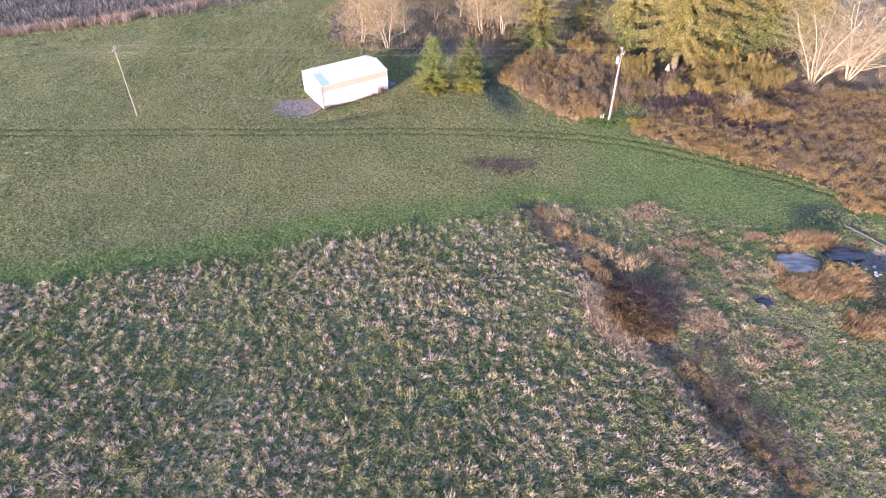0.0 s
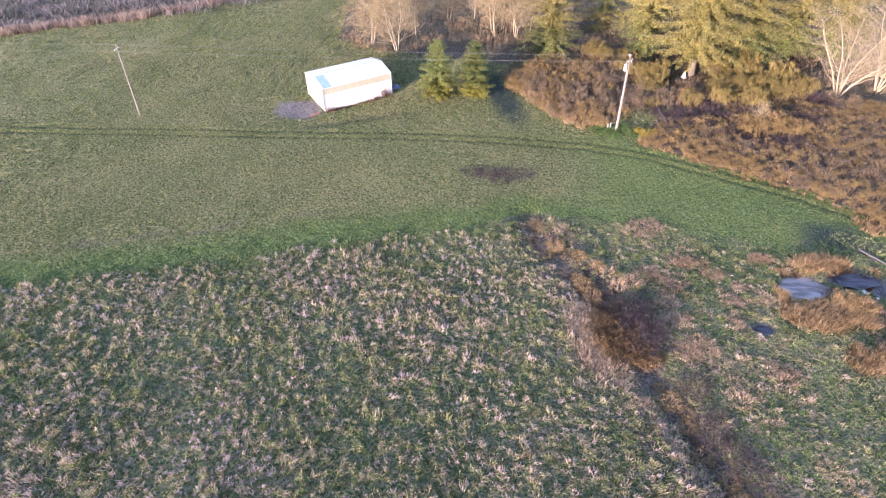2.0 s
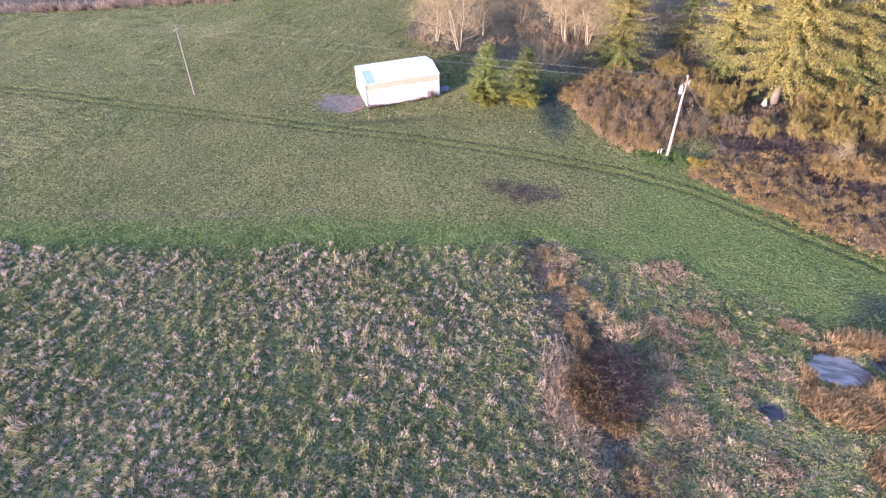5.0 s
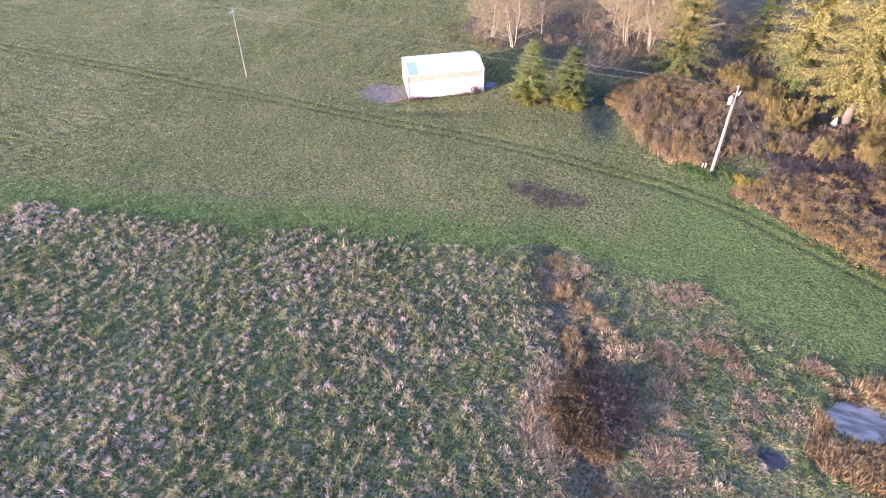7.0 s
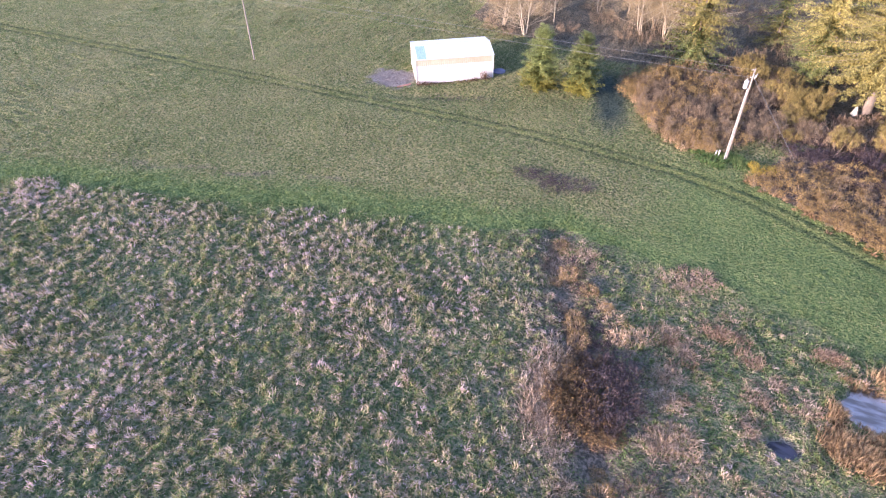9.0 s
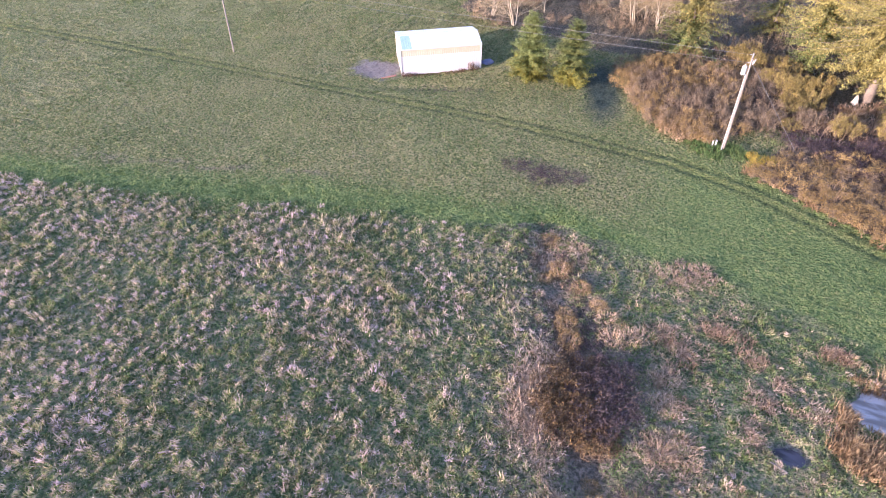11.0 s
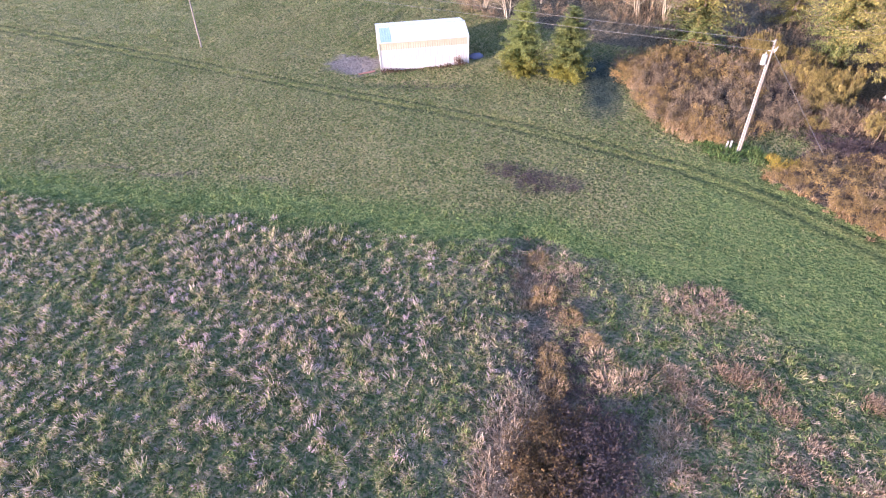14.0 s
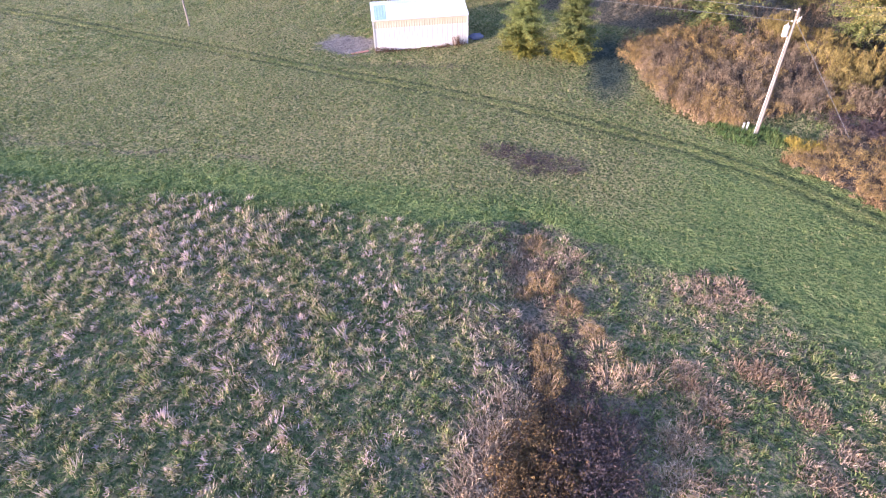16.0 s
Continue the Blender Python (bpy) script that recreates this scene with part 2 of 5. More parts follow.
def pond_depth(P):
    d = np.zeros(len(P))
    for x, y, a, b in POND:
        r = np.hypot((P[:, 0] - x) / a, (P[:, 1] - y) / b) + 0.26 * wavy(P, 0.8, 2.0) + 0.12 * wavy(P, 0.3, 5.0)
        d = np.maximum(d, np.clip(1.35 - r, 0, 1))
    return d


def tussock_spots():
    """Where the tussocks stand, on a loose jittered lattice: x, y, size."""
    rng = np.random.default_rng(21)
    X, Y = np.meshgrid(np.arange(-58, 62, 0.60), np.arange(18, 67, 0.60))
    P = np.stack((X.ravel(), Y.ravel()), 1)
    P = P + rng.uniform(-0.29, 0.29, P.shape)
    bed = (over(P, EDGE) + 1.2 * wavy(P, 2.5, 3.0) + rng.normal(0, 0.5, len(P)) < 0.3) & (pond_depth(P) < 0.22) & (polyline_distance(P, DITCH) > 1.1)
    east = P[:, 0] > np.interp(P[:, 1], [29, 42, 56, 67], [32, 26, 21, 16])
    keep = bed & (rng.uniform(0, 1, len(P)) < np.where(east, 0.42, 0.85) * (0.9 + 0.35 * wavy(P, 3.2, 9.0)))
    size = rng.gamma(9, 0.075, len(P)).clip(0.35, 1.25) * (1 + 0.2 * wavy(P, 6, 1.5)) * np.where(east, 0.75, 1)
    return P[keep], size[keep]


TUSSOCKS, TUSSOCK_SIZE = tussock_spots()
HUMMOCK = np.zeros((250, 606))   # rows from y = 18, columns from x = -59, one every 0.2 m
for (hx, hy), hs in zip(TUSSOCKS, TUSSOCK_SIZE):
    ci, cj = int((hy - 18) / 0.2), int((hx + 59) / 0.2)
    i0, i1, j0, j1 = max(ci - 4, 0), min(ci + 5, 250), max(cj - 4, 0), min(cj + 5, 606)
    yy, xx = np.mgrid[i0:i1, j0:j1]
    bump_up = 0.34 * hs * np.exp(-((xx * 0.2 - 59 - hx) ** 2 + (yy * 0.2 + 18 - hy) ** 2) / (0.34 * hs) ** 2)
    HUMMOCK[i0:i1, j0:j1] = np.maximum(HUMMOCK[i0:i1, j0:j1], bump_up)


def hummocks(P):
    x, y = (P[:, 0] + 59) / 0.2, (P[:, 1] - 18) / 0.2
    ok = (x > 0) & (x < 604) & (y > 0) & (y < 248)
    i, j = np.clip(y.astype(int), 0, 248), np.clip(x.astype(int), 0, 604)
    u, v = x - j, y - i
    h = HUMMOCK
    return np.where(ok, (h[i, j] * (1 - u) + h[i, j + 1] * u) * (1 - v) + (h[i + 1, j] * (1 - u) + h[i + 1, j + 1] * u) * v, 0)


def height(P):
    """Height of the ground."""
    P = np.asarray(P, float)
    z = 0.12 * wavy(P, 9, 1.0) + 0.05 * wavy(P, 2.6, 4.0)
    z += hummocks(P)
    z -= 0.42 * np.exp(-(((P[:, 0] + 14) / 13) ** 2 + ((P[:, 1] - 97) / 9) ** 2))
    z -= 0.42 * np.exp(-(((P[:, 0] + 12) / 8) ** 2 + ((P[:, 1] - 92.9 - 0.36 * (P[:, 0] + 12.3)) / 1.5) ** 2))
    z -= (0.5 + 0.25 * wavy(P, 3.0, 6.0)) * np.exp(-(polyline_distance(P, DITCH) / 1.8) ** 2)
    z -= 1.2 * pond_depth(P)
    t = polyline_distance(P, TRACK)
    z -= 0.10 * np.exp(-((t - 0.9) / 0.33) ** 2)
    z -= 0.6 * np.exp(-((over(P, MARSH) - 3.0) / 2.5) ** 2)
    return z


def ground_at(x, y):
    return float(height([(x, y)])[0])


# ---- mesh helpers ----
def mesh_of(name, V, F, mat, tone=None, smooth=False):
    """A triangle mesh from arrays of places and corners, with a tone for each place."""
    V, F = np.asarray(V, np.float32), np.asarray(F, np.int32)
    me = bpy.data.meshes.new(name)
    me.vertices.add(len(V))
    me.vertices.foreach_set("co", V.ravel())
    me.loops.add(F.size)
    me.loops.foreach_set("vertex_index", F.ravel())
    me.polygons.add(len(F))
    me.polygons.foreach_set("loop_start", np.arange(len(F), dtype=np.int32) * F.shape[1])
    if tone is not None:
        me.attributes.new("tone", "FLOAT", "POINT").data.foreach_set("value", np.asarray(tone, np.float32))
    me.update(calc_edges=True)
    me.polygons.foreach_set("use_smooth", np.full(len(F), smooth))
    me.materials.append(mat)
    return me


def under(ob, parent):
    ob.parent = parent
    return ob


def part(name, bm, mat, parent, label=""):
    """A bmesh as one mesh object under a thing or a part."""
    me = bpy.data.meshes.new(name)
    bm.to_mesh(me)
    bm.free()
    me.materials.append(mat)
    ob = new(name, me)
    ob.parent = parent
    return tagged(ob, label)


def box(bm, x0, x1, y0, y1, z0, z1, m=None, bevel=0.0):
    made = bmesh.ops.create_cube(bm, size=1.0)["verts"]
    bmesh.ops.transform(bm, matrix=Matrix.Translation(((x0 + x1) / 2, (y0 + y1) / 2, (z0 + z1) / 2)) @ Matrix.Diagonal((x1 - x0, y1 - y0, z1 - z0, 1)), verts=made)
    if bevel:
        edges = {e for v in made for e in v.link_edges}
        made = list({v for f in bmesh.ops.bevel(bm, geom=list(edges), offset=bevel, segments=1, affect="EDGES")["faces"] for v in f.verts} | {v for v in made if v.is_valid})
    if m is not None:
        bmesh.ops.transform(bm, matrix=m, verts=made)
    return bm


def tube(bm, a, b, r0, r1, sides=8):
    """A tapered rod between two places."""
    a, b = Vector(a), Vector(b)
    made = bmesh.ops.create_cone(bm, cap_ends=True, segments=sides, radius1=r0, radius2=r1, depth=(b - a).length)["verts"]
    bmesh.ops.transform(bm, matrix=Matrix.Translation((a + b) / 2) @ (b - a).to_track_quat("Z", "Y").to_matrix().to_4x4(), verts=made)
    return bm


def empty(name, place, turn=0.0):
    ob = new(name)
    ob.empty_display_size = 0.3
    ob.matrix_basis = pose(*place, 0, 0, turn)
    return ob


def blades(rng, base, tall, wide, lean, bend=0.5):
    """Bent blades of three triangles each, on given feet."""
    n = len(base)
    turn = rng.uniform(0, 2 * np.pi, n)
    side = np.stack((np.cos(turn), np.sin(turn), np.zeros(n)), 1) * wide[:, None]
    up = np.zeros((n, 3))
    up[:, 2] = tall
    out = np.concatenate((lean, np.zeros((n, 1))), 1)
    mid = base + up * 0.6 + out * (1 - bend) * 0.6
    tip = base + up * (1 - 0.25 * np.hypot(lean[:, 0], lean[:, 1]) / np.maximum(tall, 0.05))[:, None] + out
    V = np.stack((base - side, base + side, mid - side * 0.8, mid + side * 0.8, tip), 1).reshape(-1, 3)
    k = np.arange(n)[:, None] * 5
    F = np.concatenate((k + (0, 1, 3), k + (0, 3, 2), k + (2, 3, 4)), 1).reshape(-1, 3)
    return V, F


def spears(rng, base, tall, wide, lean):
    """Single-triangle leaves on given feet."""
    n = len(base)
    turn = rng.uniform(0, 2 * np.pi, n)
    side = np.stack((np.cos(turn), np.sin(turn), np.zeros(n)), 1) * wide[:, None]
    tip = base + np.concatenate((lean, tall[:, None]), 1)
    V = np.stack((base - side, base + side, tip), 1).reshape(-1, 3)
    return V, np.arange(n * 3).reshape(-1, 3)


# ---- ground ----
def steps(*spans):
    """Coordinates at given spacings: (from, to, step) ..."""
    c = [np.arange(a, b, s) for a, b, s in spans]
    return np.concatenate(c + [np.array([spans[-1][1]])])


gx = np.concatenate((-np.geomspace(4000, 170, 14)[:-1], steps((-170, -120, 2.5), (-120, -57, 1.0), (-57, 62, 0.34), (62, 150, 2.0)), np.geomspace(165, 4000, 14)))
gy = np.concatenate((-np.geomspace(4000, 60, 12)[:-1], steps((-60, 20, 4), (20, 67, 0.33), (67, 92, 0.36), (92, 106, 0.7), (106, 190, 1.6)), np.geomspace(200, 4000, 14)))
GP = np.stack(np.meshgrid(gx, gy), -1).reshape(-1, 2)
far = np.clip((np.hypot(GP[:, 0], GP[:, 1] - 70) - 150) / 100, 0, 1)
GZ = height(GP) * (1 - far)
lumpy = np.where((np.abs(GP[:, 0] - 2.5) < 59.5) & (GP[:, 1] > 20) & (GP[:, 1] < 92), 1.0, np.where((GP[:, 0] > -120) & (GP[:, 0] < 62) & (GP[:, 1] > 20) & (GP[:, 1] < 106), 1.6, np.where((np.abs(GP[:, 0]) < 170) & (GP[:, 1] > 20) & (GP[:, 1] < 190), 2.4, 0)))
GZ += 0.052 * lumpy * np.clip(np.random.default_rng(9).normal(0, 1, len(GP)), -2, 2) * (far < 0.01)   # clumpy turf
nx = len(gx)
cell = (np.arange(len(gy) - 1)[:, None] * nx + np.arange(nx - 1)).reshape(-1, 1)
ground_mesh = mesh_of("ground", np.concatenate((GP, GZ[:, None]), 1), np.concatenate((cell, cell + 1, cell + 1 + nx, cell + nx), 1), bpy.data.materials.new("meadow_soil"), smooth=True)
edge_d = over(GP, EDGE) + 1.2 * wavy(GP, 2.5, 3.0)
t_d = polyline_distance(GP, TRACK) + 0.08 * wavy(GP, 1.2, 6.0)
ditch_d = polyline_distance(GP, DITCH)
bush = inside(GP, BUSH_LEFT) | inside(GP, BUSH_RIGHT)
wood = inside(GP, WOOD)
marsh_d = over(GP, MARSH) + 1.0 * wavy(GP, 3.0, 2.0)
mown = np.clip((GP[:, 0] - 17 + 3 * wavy(GP, 6, 5.0)) / 10, 0, 1) * np.clip(edge_d / 3, 0, 1) * np.clip((93 - GP[:, 1]) / 8, 0, 1)
ATTR = {
    "tussock": np.clip(0.5 - edge_d / 3, 0, 1),
    "lush": np.maximum(np.clip(1.3 - np.abs(edge_d - 2.5) / 4.5, 0, 1), mown),
    "brown": np.maximum.reduce((bush.astype(float), 0.8 * wood, np.clip(0.2 + 0.9 * wavy(GP, 1.6, 12.0), 0, 1) * np.exp(-(ditch_d / np.interp(GP[:, 1], [40, 46], [0.8, 1.7])) ** 2), 0.9 * np.clip(marsh_d / 2, 0, 1),
                                0.9 * np.clip(1.25 - np.hypot((GP[:, 0] - 12) / 6.0, (GP[:, 1] - 77.3) / 1.9) + 0.3 * wavy(GP, 1.2, 8.0), 0, 1),
                                # swale before the shed: dark vegetation, with the hollow's shade painted in brown
                                np.clip(0.65 + 0.7 * wavy(GP, 1.3, 5.0), 0, 1) * np.exp(-(((GP[:, 0] + 9) / 5) ** 2 + ((GP[:, 1] - 92.9 - 0.36 * (GP[:, 0] + 12.3) + 0.5 * wavy(GP, 3.0, 2.0)) / 0.9) ** 2)))),
    "mud": np.maximum(np.clip(pond_depth(GP) * 3 - 0.2, 0, 1), np.clip(3.0 - 2.2 * np.hypot((GP[:, 0] + 21.5) / 3.7, (GP[:, 1] - 96.0) / 3.0) + 0.5 * wavy(GP, 1.0, 7.0), 0, 1)),
    "litter": np.clip((np.exp(-((ditch_d - 2.0) / 4.5) ** 2) * np.clip(0.85 + 0.8 * wavy(GP, 1.8, 14.0), 0, 1) + 0.4 * (GP[:, 0] > 24) * np.clip(0.3 + 0.9 * wavy(GP, 1.5, 4.0), 0, 1)) * (edge_d < 2) + 0.8 * np.exp(-((edge_d - 7.6 + 0.8 * wavy(GP, 2.2, 7.0)) / 0.6) ** 2) * np.clip(0.4 + 0.9 * wavy(GP, 2.4, 11.0), 0, 1) * np.clip((-4 - GP[:, 0]) / 8, 0, 1), 0, 1),
    "rut": np.exp(-((t_d - 0.95) / 0.34) ** 2),
    # bluish dark-green turf: a patch near the pool, a lane beside the spruces
    "dark_turf": np.clip(np.maximum(1.35 - np.hypot((GP[:, 0] - 51.5) / 4.2, (GP[:, 1] - 65.8) / 3.0), 1.7 - np.hypot((GP[:, 0] - 12.4 + 0.27 * (GP[:, 1] - 102)) / 2.3, (GP[:, 1] - 102.5) / 8.0)) + 0.22 * wavy(GP, 1.5, 3.0), 0, 1),
    "crown": np.exp(-(t_d / 0.55) ** 4) + 0.5 * np.exp(-((t_d - 1.9) / 0.5) ** 2),
}
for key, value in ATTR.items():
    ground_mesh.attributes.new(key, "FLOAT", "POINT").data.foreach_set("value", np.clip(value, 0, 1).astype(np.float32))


def ground_material(m):
    m.use_nodes = True
    N, L = m.node_tree.nodes, m.node_tree.links
    bsdf = N["Principled BSDF"]
    co = N.new("ShaderNodeTexCoord")

    def noise_node(scale, detail=5, rough=0.65):
        n = N.new("ShaderNodeTexNoise")
        n.inputs["Scale"].default_value, n.inputs["Detail"].default_value, n.inputs["Roughness"].default_value = scale, detail, rough
        L.new(co.outputs["Object"], n.inputs["Vector"])
        return n.outputs[0]

    def ramp(value, *stops):
        r = N.new("ShaderNodeValToRGB")
        while len(r.color_ramp.elements) < len(stops):
            r.color_ramp.elements.new(0.5)
        for e, (p, c) in zip(r.color_ramp.elements, stops):
            e.position, e.color = p, (*c, 1)
        L.new(value, r.inputs[0])
        return r.outputs[0]

    def blend(under_it, over_it, name, gain=1.0):
        a = N.new("ShaderNodeAttribute")
        a.attribute_name = name
        k = N.new("ShaderNodeMath")
        k.operation, k.use_clamp = "MULTIPLY", True
        k.inputs[1].default_value = gain
        L.new(a.outputs["Fac"], k.inputs[0])
        x = N.new("ShaderNodeMix")
        x.data_type = "RGBA"
        L.new(k.outputs[0], x.inputs[0])
        L.new(under_it, x.inputs[6])
        L.new(over_it, x.inputs[7])
        return x.outputs[2]

    mid, fine, broad = noise_node(3.4, 3, 0.6), noise_node(8.0, 6, 0.75), noise_node(0.09, 4)
    s = N.new("ShaderNodeMath")
    s.operation, s.inputs[1].default_value = "MULTIPLY_ADD", 0.84
    L.new(mid, s.inputs[0])
    h = N.new("ShaderNodeMath")
    h.operation, h.inputs[1].default_value = "MULTIPLY", 0.16
    L.new(broad, h.inputs[0])
    L.new(h.outputs[0], s.inputs[2])
    v = s.outputs[0]
    colour = ramp(v, (0.42, (0.085, 0.11, 0.037)), (0.50, (0.20, 0.215, 0.082)), (0.58, (0.34, 0.295, 0.14)))
    colour = blend(colour, ramp(v, (0.42, (0.075, 0.13, 0.038)), (0.58, (0.19, 0.245, 0.08))), "lush", 0.95)
    colour = blend(colour, ramp(v, (0.42, (0.08, 0.12, 0.048)), (0.50, (0.155, 0.185, 0.083)), (0.58, (0.28, 0.25, 0.15))), "tussock")
    colour = blend(colour, ramp(v, (0.42, (0.11, 0.085, 0.07)), (0.58, (0.31, 0.23, 0.19))), "litter", 0.75)
    colour = blend(colour, ramp(v, (0.42, (0.12, 0.145, 0.04)), (0.58, (0.25, 0.26, 0.085))), "crown", 0.85)
    colour = blend(colour, ramp(v, (0.42, (0.045, 0.065, 0.02)), (0.58, (0.10, 0.115, 0.04))), "rut", 0.78)
    colour = blend(colour, ramp(v, (0.42, (0.024, 0.044, 0.036)), (0.58, (0.055, 0.08, 0.064))), "dark_turf", 0.95)
    colour = blend(colour, ramp(v, (0.42, (0.075, 0.06, 0.054)), (0.58, (0.20, 0.16, 0.13))), "brown", 0.95)
    colour = blend(colour, ramp(v, (0.38, (0.19, 0.17, 0.16)), (0.62, (0.29, 0.265, 0.25))), "mud")
    L.new(colour, bsdf.inputs["Base Color"])
    bsdf.inputs["Roughness"].default_value, bsdf.inputs["Specular IOR Level"].default_value = 0.9, 0.15
    bp = N.new("ShaderNodeBump")
    bp.inputs["Strength"].default_value, bp.inputs["Distance"].default_value = 1.0, 0.4
    rel = N.new("ShaderNodeMath")
    rel.operation, rel.inputs[1].default_value = "MULTIPLY_ADD", 2.5
    L.new(mid, rel.inputs[0])
    L.new(fine, rel.inputs[2])
    L.new(rel.outputs[0], bp.inputs["Height"])
    L.new(bp.outputs[0], bsdf.inputs["Normal"])


ground_material(ground_mesh.materials[0])
tagged(new("ground", ground_mesh), "flat winter pasture with wheel ruts and a shallow ditch", "ground", kind="structure")

# ---- water ----
M_WATER = bpy.data.materials.new("still_water")
M_WATER.use_nodes = True
wb = M_WATER.node_tree.nodes["Principled BSDF"]
wb.inputs["Roughness"].default_value, wb.inputs["Specular IOR Level"].default_value = 0.4, 0.25
wN, wL = M_WATER.node_tree.nodes, M_WATER.node_tree.links
wnz, wbp, wco, wmap, wrp = (wN.new(k) for k in ("ShaderNodeTexNoise", "ShaderNodeBump", "ShaderNodeTexCoord", "ShaderNodeMapping", "ShaderNodeValToRGB"))
wnz.inputs["Scale"].default_value, wnz.inputs["Detail"].default_value, wbp.inputs["Strength"].default_value, wbp.inputs["Distance"].default_value = 0.9, 5, 0.2, 0.05
wmap.inputs["Scale"].default_value, wmap.inputs["Rotation"].default_value = (0.5, 1.6, 1), (0, 0, -0.6)
wrp.color_ramp.elements[0].position, wrp.color_ramp.elements[1].position = 0.36, 0.56
wrp.color_ramp.elements[0].color, wrp.color_ramp.elements[1].color = (0.17, 0.135, 0.115, 1), (0.37, 0.32, 0.295, 1)
wL.new(wco.outputs["Object"], wmap.inputs["Vector"])
wL.new(wmap.outputs[0], wnz.inputs["Vector"])
wL.new(wnz.outputs[0], wrp.inputs[0])
wL.new(wrp.outputs[0], wb.inputs["Base Color"])
wL.new(wnz.outputs[0], wbp.inputs["Height"])
wL.new(wbp.outputs[0], wb.inputs["Normal"])


M_PUDDLE = M_WATER.copy()
M_PUDDLE.name = "peaty_water"
M_PUDDLE.node_tree.nodes["Principled BSDF"].inputs["Specular IOR Level"].default_value = 0.12
for stop, tint in zip(M_PUDDLE.node_tree.nodes["Color Ramp"].color_ramp.elements, ((0.03, 0.025, 0.025, 1), (0.10, 0.085, 0.095, 1))):
    stop.color = tint


def water_sheet(label, x, y, a, b, mat):
    """A pool with a wavering outline, lying in its hollow."""
    k = np.linspace(0, 2 * np.pi, 48, endpoint=False)
    r = 1.27 + 0.13 * np.sin(3 * k + x) + 0.09 * np.sin(7 * k) + 0.05 * np.sin(11 * k + y)
    V = [(x, y, -0.42)] + [(x + a * q * math.cos(w), y + b * q * math.sin(w), -0.42) for w, q in zip(k, r)]
    F = [(0, i + 1, (i + 1) % 48 + 1) for i in range(48)]
    tagged(new("water", mesh_of("water", V, F, mat)), label, "water", kind="structure")


water_sheet("pale clouded pool among dead reeds", 44.8, 56.8, 2.3, 2.2, M_WATER)
water_sheet("streaked dark pool beyond the reeds", 51.2, 58.6, 2.1, 1.0, M_PUDDLE)
water_sheet("small muddy water hole in the grass", 38.4, 50.2, 0.85, 0.75, M_PUDDLE)


# ---- grass ----
def scatter(seed, n, x0, x1, y0, y1):
    rng = np.random.default_rng(seed)
    return rng, np.stack((rng.uniform(x0, x1, n), rng.uniform(y0, y1, n)), 1)


def feet(P):
    return np.concatenate((P, height(P)[:, None] - 0.04), 1)


def bare(P):
    """Places that carry no meadow plants: water, mud, thickets, the shed."""
    c, s = math.cos(0.605), math.sin(0.605)
    u, v = (P[:, 0] + 17.08) * c + (P[:, 1] - 95.7) * s, -(P[:, 0] + 17.08) * s + (P[:, 1] - 95.7) * c
    shed = (u > -0.1) & (u < 12.5) & (v > -0.1) & (v < 8.0)
    yard = np.hypot((P[:, 0] + 21.5) / 3.7, (P[:, 1] - 96.0) / 3.0) < 1.05
    return (pond_depth(P) > 0.22) | shed | yard | inside(P, BUSH_LEFT) | inside(P, BUSH_RIGHT)


